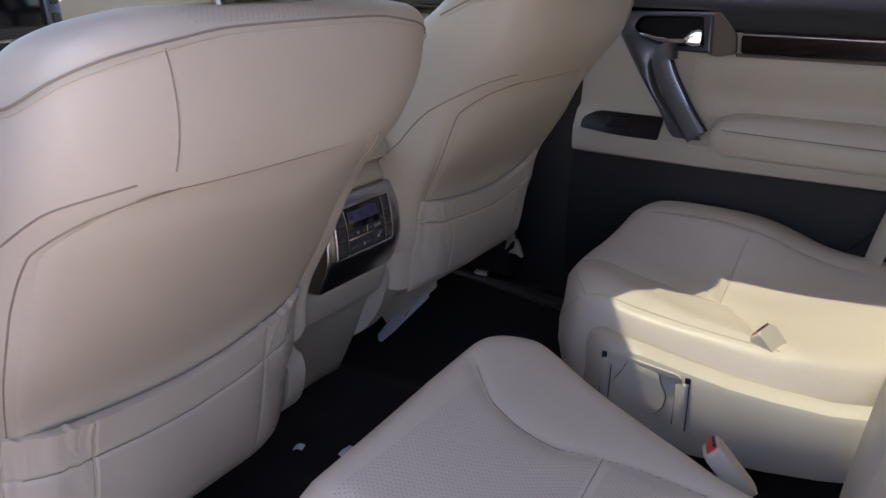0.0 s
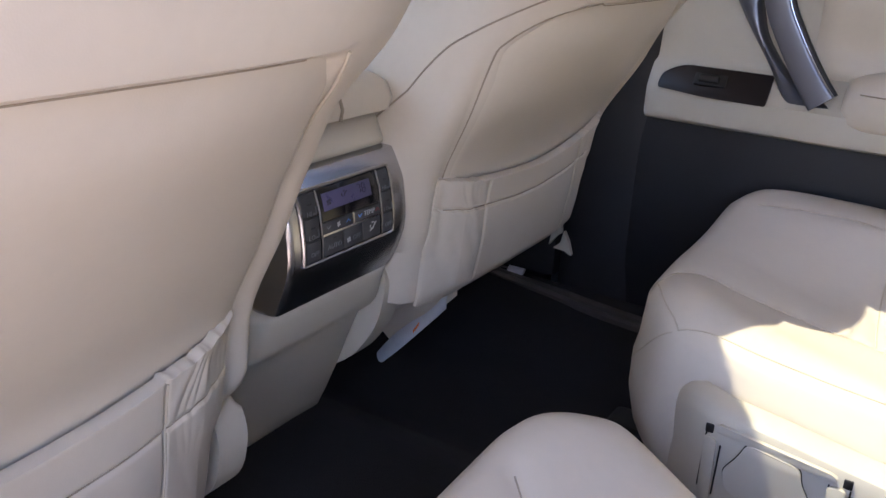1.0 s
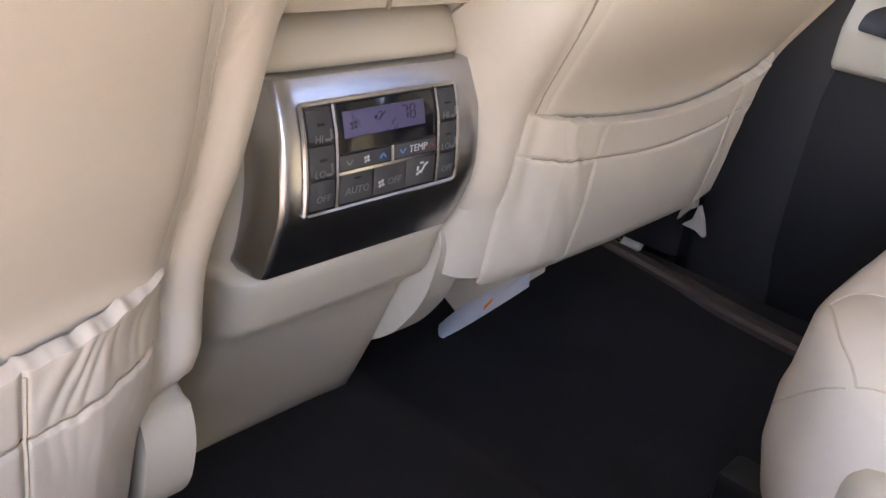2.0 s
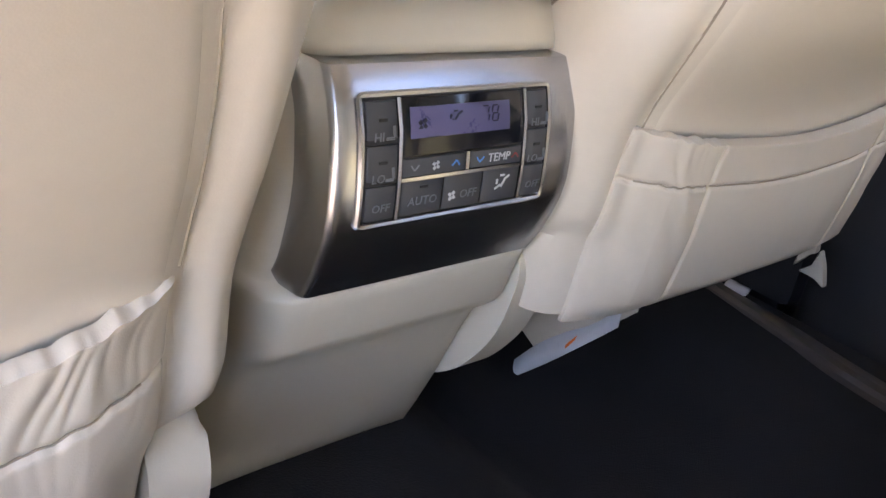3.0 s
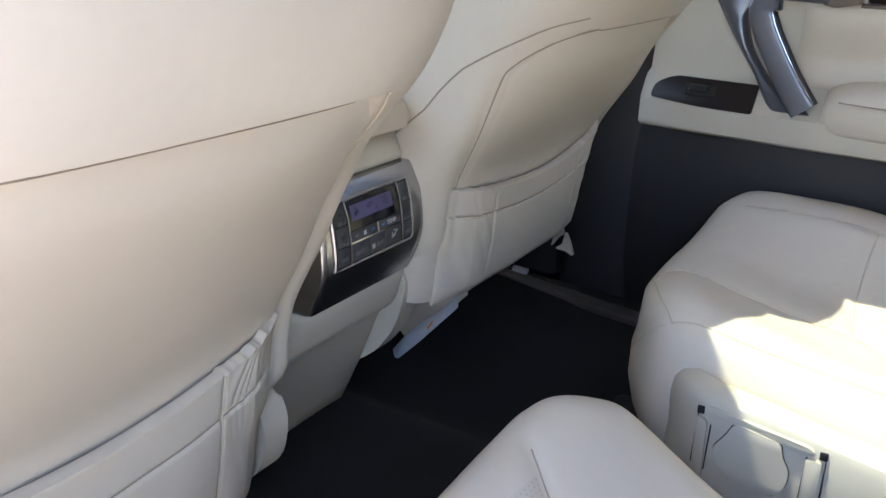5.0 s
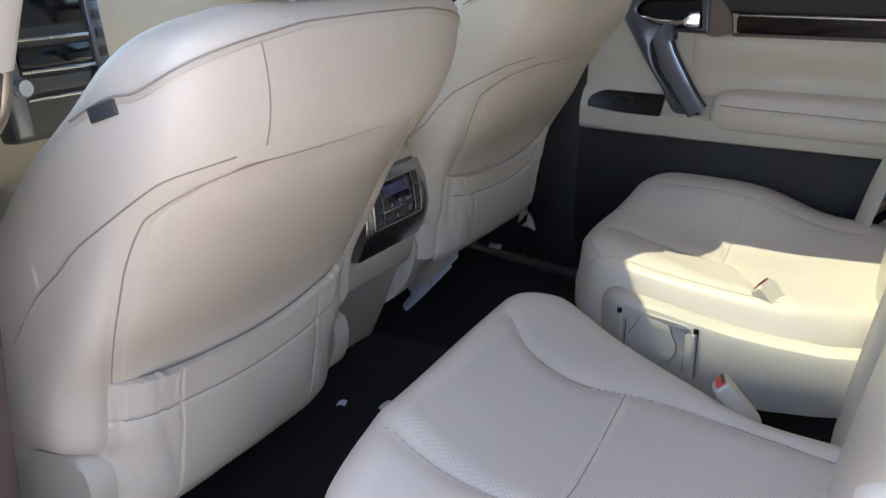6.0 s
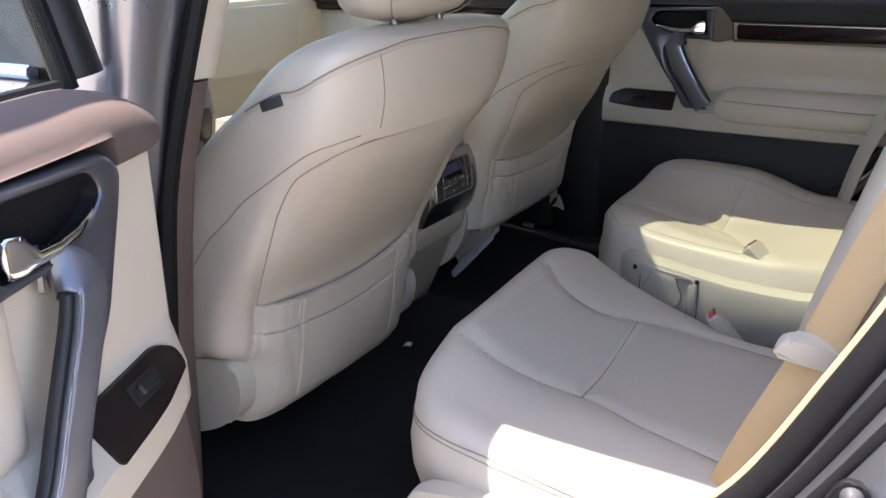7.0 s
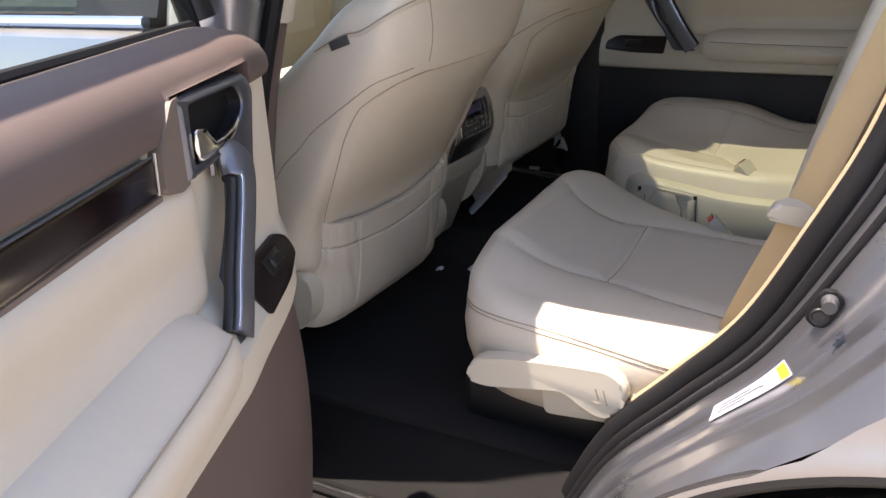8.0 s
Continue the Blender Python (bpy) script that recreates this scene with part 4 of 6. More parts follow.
    # seam-coloured cord puts the groove's shade into colour
    line = [rear(left(z) * wide, z, -0.0003) for z in span(foot + 0.02, PT - 0.05, 40) + span(PT - 0.046, PT, 16)]
    line += [rear(u * wide, PT - 0.004, -0.0105) for u in span(left(PT) + 0.03, right(PT) - 0.03, 26)]
    part("panel_groove", tube(line, 0.0011, 5), SEAM, back)
    # paler tan cord for the softer shade down the right edge
    line = [rear(right(z) * wide, z, -0.0002) for z in span(PT - 0.002, 0.93, 40)]
    part("panel_groove", tube(line, 0.0012, 5), CREASE, back)

    # map pocket: a slack pouch, its top drawn in by elastic, with soft puckers
    def ptop(e):
        side_drop = 0.908 if e < 0 else 0.926
        return 0.886 + (side_drop - 0.886) * abs(e)**1.8 + 0.0034 * noise.noise((e * 24, seed, 1)) * min(1.0, max(0.0, (abs(e) - 0.56) / 0.08))

    def pocket(e, k):
        top, bot = ptop(e), foot + 0.012 * max(0.0, e)**6
        z = bot + (top - bot) * k
        u = ((0.219 + 0.008 * (1 - k) if full else 0.226 - 0.008 * (1 - k)) if e < 0 else 0.218 - 0.012 * (1 - k)**2) * e * wide
        edge = min(1.0, (1 - abs(e)) / 0.20)
        bulge = 0.0030 + 0.013 * edge**0.6 * min(1, k * 8 + 0.1) + 0.002 * k * edge + 0.007 * (1 - e * e) * math.sin(math.pi * k)
        ends = min(1.0, max(0.0, (abs(e) - 0.58) / 0.06)) * min(1.0, (1.02 - abs(e)) / 0.08)
        slant = e * 14 + (3.5 if e > 0 else -3.5) * (1 - k) + 1.2 * noise.noise((e * 5, k * 4, seed + 3))
        crest = noise.noise((slant, k * 2.0, seed * 7.3))
        reach = math.exp(-((k - 0.90) / 0.13)**2) + 0.16 * math.exp(-((k - 0.66) / 0.12)**2)
        fold = 0.0032 * ends * reach * (1.25 * (crest * crest + 0.0025)**0.5 - 0.25)
        g = math.exp(-((abs(e) - 0.80) / 0.20)**4)
        drape = 0.0045 * g * noise.noise((e * 9 + 3 * k, k * 2.2, seed)) * math.sin(math.pi * min(1, k * 1.1))
        hem = -0.0030 * math.exp(-((k - 0.765) / 0.012)**2)
        roll = -0.009 * max(0, (k - 0.984) / 0.016)**2
        seam = -0.0028 * math.exp(-((abs(e) - 0.60) / 0.010)**2)
        return rear(u, z, bulge + fold + drape + hem + roll + seam + 0.002 * noise.noise((u * 16, z * 16, 2)))

    ev = [-1, -0.99, -0.975] + span(-0.96, -0.56, 90) + span(-0.55, 0.55, 50) + span(0.56, 0.96, 90) + [0.975, 0.99, 1]
    kv = [0, 0.02, 0.05] + span(0.09, 0.60, 16) + span(0.62, 0.96, 40) + [0.97, 0.98, 0.988, 0.995, 1.0]
    pk = part("map_pocket", sheet(pocket, ev, kv, thick=(-0.004, 0, 0)), LEATHER, s, "parchment leather map pocket with a gathered top")
    for q in (-0.605, 0.605):
        part("seam", tube([Vector(pocket(q, k)) + Vector((0.0010, 0, 0)) for k in span(0.02, 0.97, 40)], 0.0011, 5), THREAD, pk)
    part("seam", tube([Vector(pocket(e, 0.765)) + Vector((0.0003, 0, 0)) for e in span(-0.93, 0.93, 120)], 0.0008, 5), SEAM, pk)

    # seams of the cover: round the top, and the upright one
    seam_fall = curve_of([0, 15, 31, 50, 73, 92, 100, 106], [1.295, 1.294, 1.288, 1.279, 1.262, 1.236, 1.218, 1.204])
    pts = []
    for t in span(-104, 104, 130):
        z = seam_fall(abs(t))
        r = radians(t)
        c, q, N = math.cos(r), math.sin(r), power(z, math.sin(r))
        x, y = math.copysign(abs(c)**(2 / N), c), math.copysign(abs(q)**(2 / N), q)
        out = 1.006
        bol = 0.12 * abs(y)**3 * max(0, -x)**0.8 * min(1.0, max(0.0, (1.31 - z) / 0.30))
        pts.append(Vector((xr(z) - aa(z) + aa(z) * x * out - bol, cy + half_width(z, q) * y * out, z + dz)))
    part("seam", tube(pts, 0.0012, 6), SEAM, back, "sewn double seam")
    part("seam", tube([p + Vector((0.0020, 0, -0.0055)) for p in pts], 0.0007, 5), THREAD, back, "sewn double seam")
    part("seam", tube([rear(tag_side * (0.158 + 0.013 * ((z - 1.183) / 0.10)**2), z, 0.0004) for z in span(1.184, 1.282, 18)], 0.0008, 5), SEAM, back)
    top_seam = list(pts)
    # crease that parts the upper cover from the bolster, from the flank up to the panel's corner
    way = curve_of([-93, -91, -88, -84, -64, -53, -37], [0.96, 1.016, 1.08, 1.101, 1.161, 1.170, 1.178] if full else [0.90, 0.97, 1.04, 1.066, 1.103, 1.115, 1.123])
    pts = []
    for t in span(-93, -37, 50):
        z = way(t)
        r = radians(t)
        c, q, N = math.cos(r), math.sin(r), power(z, math.sin(r))
        x, y = math.copysign(abs(c)**(2 / N), c), math.copysign(abs(q)**(2 / N), q)
        pts.append(Vector((xr(z) - aa(z) + aa(z) * x, cy + half_width(z, q) * y * 1.001, z + dz)))
    part("seam", tube(pts, 0.0010, 6), SEAM, back)
    # woven tag on the flank seam
    k = 6 if tag_side < 0 else len(top_seam) - 7
    run = (top_seam[k + 3] - top_seam[k - 3]).normalized()
    tg = box((0.036, 0.005, 0.014), Matrix.Translation(top_seam[k] + Vector((0.004, tag_side * 0.0012, -0.008))) @ run.to_track_quat("X", "Z").to_matrix().to_4x4(), 0.001)
    part("label_tag", tg, BUTTON, s, "small grey woven tag")
    # recliner covers low on both sides
    for q in (-1, 1):
        out = rounded([(-0.21, 0.70), (-0.20, 0.76), (-0.09, 0.805), (0.006, 0.822), (0.024, 0.785), (0.014, 0.730), (-0.03, 0.695), (-0.10, 0.665)], [0.02, 0.04, 0.03, 0.022, 0.03, 0.03, 0.03, 0.03])
        if dz > 0:
            out = rounded([(-0.21, 0.655), (-0.20, 0.74), (-0.09, 0.80), (-0.020, 0.802), (-0.010, 0.775), (-0.022, 0.715), (-0.060, 0.66), (-0.11, 0.628)], [0.02, 0.04, 0.03, 0.015, 0.015, 0.03, 0.03, 0.02])
        if q == tag_side and dz > 0:
            out = [(x * 0.8 - 0.075, z - 0.02) for x, z in out]
        m = Matrix(((1, 0, 0, 0), (0, 0, 1, cy + q * 0.232 - 0.018), (0, 1, 0, dz), (0, 0, 0, 1)))
        part("recliner_cover", prism(out, 0.036, m, 0.009, 4), PLASTIC, s, "parchment plastic recliner cover", angle=75)
    # shield is also sized to block sun on the floor beside the seat
    part("side_shield", box((0.40, 0.028, 0.17), pose(-0.315, cy + tag_side * 0.278, 0.735 + dz), 0.012), PLASTIC, s, "parchment plastic side shield")
    # seat cushion, base and rails
    rings = []
    for z, g in ((0.70, 0.03), (0.72, 0.01), (0.80, 0.0), (0.84, 0.004), (0.865, 0.02), (0.875, 0.06)):
        o = rounded([(-0.56 + g, -0.26 + g), (0.0 - g, -0.25 + g), (0.0 - g, 0.25 - g), (-0.56 + g, 0.26 - g)], 0.07)
        rings.append([(x - 0.02, cy + y, z + dz) for x, y in o])
    part("cushion", loft(rings), LEATHER, s, "parchment leather seat cushion")
    part("base", box((0.29, 0.36, 0.07 + dz), pose(-0.345, cy, 0.665 + dz / 2), 0.012), BLACK, s, "black seat base")
    for q in (-1, 1):
        part("rail", box((0.36, 0.035, 0.04), pose(-0.42, cy + q * 0.18, 0.618 + 0.012), 0.006), STEEL, s, "steel seat rail")
    # headrest on two posts
    rings = []
    for k in range(15):
        w = -1 + 2 * k / 14
        f = max(0.02, (1 - abs(w)**3.4))**(1 / 3.4)
        ring = []
        for j in range(48):
            t = 2 * math.pi * j / 48
            c, q = math.cos(t), math.sin(t)
            ring.append((0.195 + 0.02 * w + 0.058 * f * math.copysign(abs(c)**0.75, c), cy + 0.150 * f * math.copysign(abs(q)**0.62, q), 1.402 + dz + 0.092 * w))
        rings.append(ring)
    hr = part("headrest", loft(rings), LEATHER, s, "parchment leather headrest")
    part("seam", tube([(0.195 + 0.02 * w + 0.0586 * (max(0.02, 1 - abs(w)**3.4))**(1 / 3.4) * 0.9, cy + q * 0.150 * 0.84 * (max(0.02, 1 - abs(w)**3.4))**(1 / 3.4), 1.402 + dz + 0.0925 * w) for q in (1,) for w in span(-0.98, 0.98, 24)], 0.0010, 5), SEAM, hr)
    part("seam", tube([(0.195 + 0.02 * w + 0.0586 * (max(0.02, 1 - abs(w)**3.4))**(1 / 3.4) * 0.9, cy - 0.150 * 0.84 * (max(0.02, 1 - abs(w)**3.4))**(1 / 3.4), 1.402 + dz + 0.0925 * w) for w in span(-0.98, 0.98, 24)], 0.0010, 5), SEAM, hr)
    for q in (-1, 1):
        part("headrest_post", tube([(0.20, cy + q * 0.06, 1.25 + dz), (0.195, cy + q * 0.06, 1.36 + dz)], 0.006, 10), STEEL, s, "steel headrest post")
    return s


front_seat(-0.432, 0.0, -1, "parchment leather driver seat with a gathered map pocket")
passenger_seat = front_seat(0.332, 0.062, 1, "parchment leather passenger seat with a gathered map pocket", 0.99, 1.108, 8, 0, 0.738)

# paper tag that hangs under the passenger seat
tag_ob = thing("paper_tag", (-0.16, 0.275, 0.60), "long white paper label hanging below the passenger seat", "label")


def tag_place(u, v):
    """u along the strip, v from its lower to its upper edge."""
    low = Vector((-0.158 + 0.112 * u, 0.278, 0.598 + 0.124 * u - 0.003 * math.sin(math.pi * u)))
    high = Vector((-0.173 + 0.129 * u, 0.286, 0.608 + 0.146 * u + 0.004 * math.sin(2 * math.pi * u)))
    return low.lerp(high, v) + Vector((0, 0.003 * math.sin(8 * u + 2 * v) - 0.004 * math.sin(math.pi * v), 0))


part("sheet", sheet(tag_place, span(0, 1, 28), span(0, 1, 8), thick=(0.0006, 0.0008, 0)), PAPER, tag_ob)
part("print_mark", mapped(box((0.010, 0.003, 0.0012), None, 0), lambda c: tag_place(0.60 + c.x * 7, 0.45 + c.y * 60 + c.x * 20) + Vector((0.0008, -0.0016 + c.z, 0))), ORANGE, tag_ob, "orange print mark")
# pale pieces stand in for sunlit flecks on the outer side of the passenger seat: two petals, and a block by the sill
for name, out in (("fleck_petal", [(-0.046, 0.800), (-0.030, 0.768), (-0.026, 0.748), (-0.034, 0.743), (-0.048, 0.722), (-0.044, 0.748), (-0.058, 0.757)]), ("fleck_petal", [(-0.022, 0.754), (-0.012, 0.735), (-0.004, 0.711), (-0.018, 0.718), (-0.040, 0.719), (-0.026, 0.732)])):
    m = Matrix(((1, 0, 0, 0), (0, 0, 1, 0.622), (0, 1, 0, 0), (0, 0, 0, 1)))
    part(name, prism(rounded(out, 0.0025), 0.010, m, 0.0015), PLASTIC, passenger_seat, "pale piece standing in for a sunlit fleck")
part("fleck_cap", box((0.034, 0.046, 0.016), pose(-0.156, 0.722, 0.616, 0, 0, 20), 0.005, 3), PAPER, passenger_seat, "pale block standing in for a sunlit spot")
# cloth skirt under the passenger seat's pocket
skirt = sheet(lambda u, v: (-0.150 + 0.115 * u + 0.022 * v * (1 - u), 0.292 - 0.10 * v * (1 - u), 0.635 + 0.105 * u + (0.10 - 0.06 * u) * v + 0.003 * math.sin(7 * u)), span(0, 1, 16), span(0, 1, 8), thick=(-0.002, 0.001, 0))
part("skirt", skirt, LEATHER, passenger_seat, "parchment cloth skirt")

# ---- centre console ----
con = thing("centre_console", (-0.2, -0.022, 0.62), "parchment plastic centre console with a silver rear climate panel", "console")
CY = -0.022
prof = [(-0.128, 0.618), (-0.105, 0.66), (-0.080, 0.71), (-0.056, 0.765), (-0.044, 0.792), (-0.036, 0.802), (-0.024, 0.810), (-0.018, 0.820), (-0.010, 0.85), (-0.006, 0.860), (-0.007, 0.864), (-0.020, 0.868), (-0.030, 0.872), (-0.030, 0.95), (-0.030, 1.004), (-0.016, 1.008), (-0.006, 1.012), (-0.005, 1.018), (-0.012, 1.040), (-0.03, 1.046)]
hw = curve_of([0.62, 0.70, 0.79, 0.82, 0.85, 0.90, 1.0, 1.02, 1.046], [0.128, 0.118, 0.111, 0.114, 0.114, 0.108, 0.106, 0.102, 0.098])
rings = []
for x, z in prof:
    w = hw(z)
    r = 0.018
    rings.append([(-0.55, CY - w, z), (x - r * 2.2, CY - w, z), (x - r * 0.7, CY - w + r * 0.2, z), (x - r * 0.1, CY - w + r * 0.9, z), (x, CY - w + r * 1.8, z), (x, CY, z), (x, CY + w - r * 1.8, z), (x - r * 0.1, CY + w - r * 0.9, z), (x - r * 0.7, CY + w - r * 0.2, z), (x - r * 2.2, CY + w, z), (-0.55, CY + w, z)])
part("body", loft(rings), PLASTIC, con, "parchment plastic console body", angle=62)
rings = []
for x, z, g in ((-0.012, 1.047, 0.004), (0.0, 1.05, 0.0), (0.004, 1.062, -0.002), (0.0, 1.078, 0.002), (-0.012, 1.088, 0.014), (-0.05, 1.094, 0.03)):
    o = rounded([(-0.42, -0.098 + g), (x, -0.098 + g), (x, 0.098 - g), (-0.42, 0.098 - g)], 0.022)
    rings.append([(a, CY + b, z) for a, b in o])
lid = part("armrest_lid", loft(rings), LEATHER, con, "parchment leather armrest lid")
part("seam", tube([(0.0035, CY + 0.0, 1.05), (0.006, CY, 1.062), (0.0, CY, 1.0785), (-0.02, CY, 1.0905), (-0.2, CY, 1.0945)], 0.0018, 5), SEAM, lid)
# silver bezel, bowed in height, that wraps round the sides
bow = curve_of([0.868, 0.89, 0.93, 0.97, 1.0, 1.010], [0.000, 0.012, 0.023, 0.019, 0.009, 0.003])
rings = []
for z in [0.868, 0.8685, 0.871, 0.88, 0.89, 0.90, 0.915, 0.93, 0.945, 0.96, 0.975, 0.99, 1.0, 1.006, 1.0095, 1.010]:
    x = bow(z) - (0.004 if z in (0.868, 1.010) else 0)
    w = 0.0945
    k = 0.10 * bow(z) - 0.030
    f = 0.004 - 0.45 * bow(z)
    rings.append([(k - 0.02, CY - w - f - 0.001, z), (k, CY - w - f, z), (x - 0.005, CY - w - 0.0015, z), (x - 0.0015, CY - w + 0.0005, z), (x, CY - w + 0.003, z)] + [(x, CY + y, z) for y in span(-0.08, 0.08, 7)] + [(x, CY + w - 0.003, z), (x - 0.0015, CY + w - 0.0005, z), (x - 0.005, CY + w + 0.0015, z), (k, CY + w + f, z), (k - 0.02, CY + w + f + 0.001, z)])
bez = part("bezel", loft(rings), SILVER, con, "satin silver panel bezel", angle=35)


def face(y, z, off=0.0):
    """A place on the climate panel: y from its middle, z along its height."""
    zz = 0.868 + 0.142 * z
    return Vector((bow(zz) + off, CY + y, zz))


def on_face(y0, y1, z0, z1, lift, depth=0.003, r=0.0015):
    """A key that follows the bowed face."""
    n = 5
    bm = bmesh.new()
    rings = []
    for k in range(n):
        w = z0 + (z1 - z0) * k / (n - 1)
        rings.append([face(y0, w, lift - depth), face(y0, w, lift - r * 0.6), face(y0 + r, w, lift), face(y1 - r, w, lift), face(y1, w, lift - r * 0.6), face(y1, w, lift - depth)])
    return loft(rings)


def zf(z):
    return (z - 0.868) / 0.142


# key field: y -0.077..0.068 about the middle, z 0.926..0.993
Y0, Y1, Z0, Z1 = -0.0775, 0.0640, zf(0.9245), zf(0.9935)
rim = [face(Y0 - 0.002, k, 0.001) for k in span(Z0 - 0.01, Z1, 10)] + [face(y, Z1 + 0.01, 0.001) for y in span(Y0, Y1, 8)] + [face(Y1 + 0.002, k, 0.001) for k in span(Z1, Z0 - 0.01, 10)] + [face(y, Z0 - 0.02, 0.001) for y in span(Y1, Y0, 8)]
part("panel_rim", tube(rim + rim[:1], 0.0019, 6), SILVER, con, "bright rim round the keys")
part("key_field", on_face(Y0, Y1, Z0, Z1, 0.0012), BLACK, con, "black key field")
dz3 = (Z1 - Z0) / 3
yl, yr = Y0 + 0.0235, Y1 - 0.0205
for j, text in enumerate(("OFF", "LO", "HI")):
    a, b = Z0 + dz3 * j + 0.012, Z0 + dz3 * (j + 1) - 0.012
    for y0, y1 in ((Y0 + 0.001, yl - 0.002), (yr + 0.002, Y1 - 0.001)):
        key = part("key", on_face(y0, y1, a, b, 0.0032), BUTTON, con, "dark grey seat heating key")
        sy, cyk, czk = (y1 - y0), (y0 + y1) / 2, (a + b) / 2
        q = face(cyk - (0.003 if j else 0), czk - (0.06 if j else 0.02), 0.0036)
        words(text, 0.0072, pose(q.x, q.y, q.z, 90 - 6 * (j - 1), 0, 90), MARKDIM, key)
        if j:
            q = face(cyk, b - 0.065, 0.0034)
            part("indicator", box((0.0008, 0.0055, 0.0018), Matrix.Translation(q), 0), BLACK, key)
            q = face(cyk + 0.0055, czk - 0.05, 0.0034)
            part("seat_mark", box((0.0006, 0.0016, 0.0065), Matrix.Translation(q + Vector((0, 0.0016, 0.0015))) @ pose(0, 0, 0, 12), 0, bm=box((0.0006, 0.0055, 0.0018), Matrix.Translation(q + Vector((0, -0.0005, -0.0025))), 0)), MARKDIM, key)
# bright bars between the keys
for y in (yl, yr):
    part("divider", on_face(y - 0.0014, y + 0.0014, Z0, Z1, 0.0042), SILVER, con, "bright divider bar")
part("divider", on_face(yl, yr, Z0 + dz3 * 0.98, Z0 + dz3 * 1.07, 0.0038), SILVER, con, "bright divider bar")
part("divider", on_face(-0.0045, -0.0012, Z0 + dz3 * 1.05, Z0 + dz3 * 1.55, 0.0036), SILVER, con, "bright divider bar")
# display
disp = part("display", on_face(yl + 0.002, yr - 0.002, Z0 + dz3 * 1.60, Z1 - 0.006, 0.0028), GLOSSBLACK, con, "glossy black display window")
part("screen", on_face(yl + 0.006, yr - 0.013, Z0 + dz3 * 2.02, Z1 - 0.04, 0.0032, 0.001), LCD, disp, "pale violet liquid crystal display")
zc = Z0 + dz3 * 2.47


def digit(n, y, z, h, parent):
    """A seven-segment digit on the display."""
    on = {"7": "abc", "8": "abcdefg"}[n]
    w, t = h * 0.52, h * 0.09
    where = {"a": (0, h / 2, 1), "g": (0, 0, 1), "d": (0, -h / 2, 1), "b": (w / 2, h / 4, 0), "c": (w / 2, -h / 4, 0), "f": (-w / 2, h / 4, 0), "e": (-w / 2, -h / 4, 0)}
    bm = bmesh.new()
    for k in on:
        dy, dzz, flat = where[k]
        box((0.0004, w * 0.86 if flat else t, t if flat else h * 0.43), Matrix.Translation(face(y + dy, z + dzz / 0.142, 0.0036)), 0, bm=bm)
    return part("digit", bm, MARKDARK, parent, smooth=False)


digit("7", yr - 0.034, zc, 0.0088, disp)
digit("8", yr - 0.0265, zc, 0.0088, disp)


def fan_mark(y, z, size, mat, parent, lift):
    bm = bmesh.new()
    for k in range(4):
        c = face(y, z, lift)
        box((0.0005, size * 0.38, size * 0.32), Matrix.Translation(c) @ pose(0, 0, 0, 45 + 90 * k) @ pose(0, size * 0.32, size * 0.08), 0, bm=bm)
    return part("fan_mark", bm, mat, parent, smooth=False)


def flow_mark(y, z, size, mat, parent, lift):
    bm = bmesh.new()
    c = face(y, z, lift)
    for dy, dzz, w, h, t in ((-0.25, -0.30, 0.45, 0.13, 30), (0.12, -0.12, 0.13, 0.5, -30), (0.38, 0.22, 0.4, 0.13, 30), (-0.35, 0.02, 0.14, 0.3, 0), (0.0, 0.38, 0.3, 0.12, 0)):
        box((0.0005, w * size, h * size), Matrix.Translation(c + Vector((0, dy * size, dzz * size))) @ pose(0, 0, 0, t), 0, bm=bm)
    return part("airflow_mark", bm, mat, parent, smooth=False)


fan_mark(yl + 0.015, zc - 0.02, 0.007, MARKDARK, disp, 0.0036)
flow_mark(yl + 0.039, zc, 0.009, MARKDARK, disp, 0.0036)
part("level_mark", box((0.0005, 0.010, 0.0006), Matrix.Translation(face(yl + 0.023, zc - 0.07, 0.0036)), 0), MARKDARK, disp)
# fan and temperature keys
k1 = part("key", on_face(yl + 0.002, -0.0048, Z0 + dz3 * 1.09, Z0 + dz3 * 1.52, 0.0032), BUTTON, con, "dark grey fan speed key")
k2 = part("key", on_face(-0.0008, yr - 0.002, Z0 + dz3 * 1.09, Z0 + dz3 * 1.52, 0.0032), BUTTON, con, "dark grey temperature key")
zk = Z0 + dz3 * 1.30
fan_mark((yl - 0.003) / 2, zk, 0.0055, MARK, k1, 0.0036)


def chevron(y, z, up, mat, parent):
    bm = bmesh.new()
    c = face(y, z, 0.0036)
    for t in (-1, 1):
        box((0.0005, 0.0042, 0.0009), Matrix.Translation(c + Vector((0, t * 0.0015, 0))) @ pose(0, 0, 0, -t * up * 48), 0, bm=bm)
    part("arrow_mark", bm, mat, parent, smooth=False)


chevron(yl + 0.010, zk, -1, MARKDIM, k1)
chevron(-0.013, zk, 1, MARKBLUE, k1)
chevron(0.006, zk, -1, MARKBLUE, k2)
chevron(yr - 0.008, zk, 1, MARKRED, k2)
q = face((yr - 0.001) / 2 + 0.0005, zk, 0.0036)
words("TEMP", 0.0078, pose(q.x, q.y, q.z, 90, 0, 90), MARK, k2)
w3 = (yr - yl - 0.004) / 3
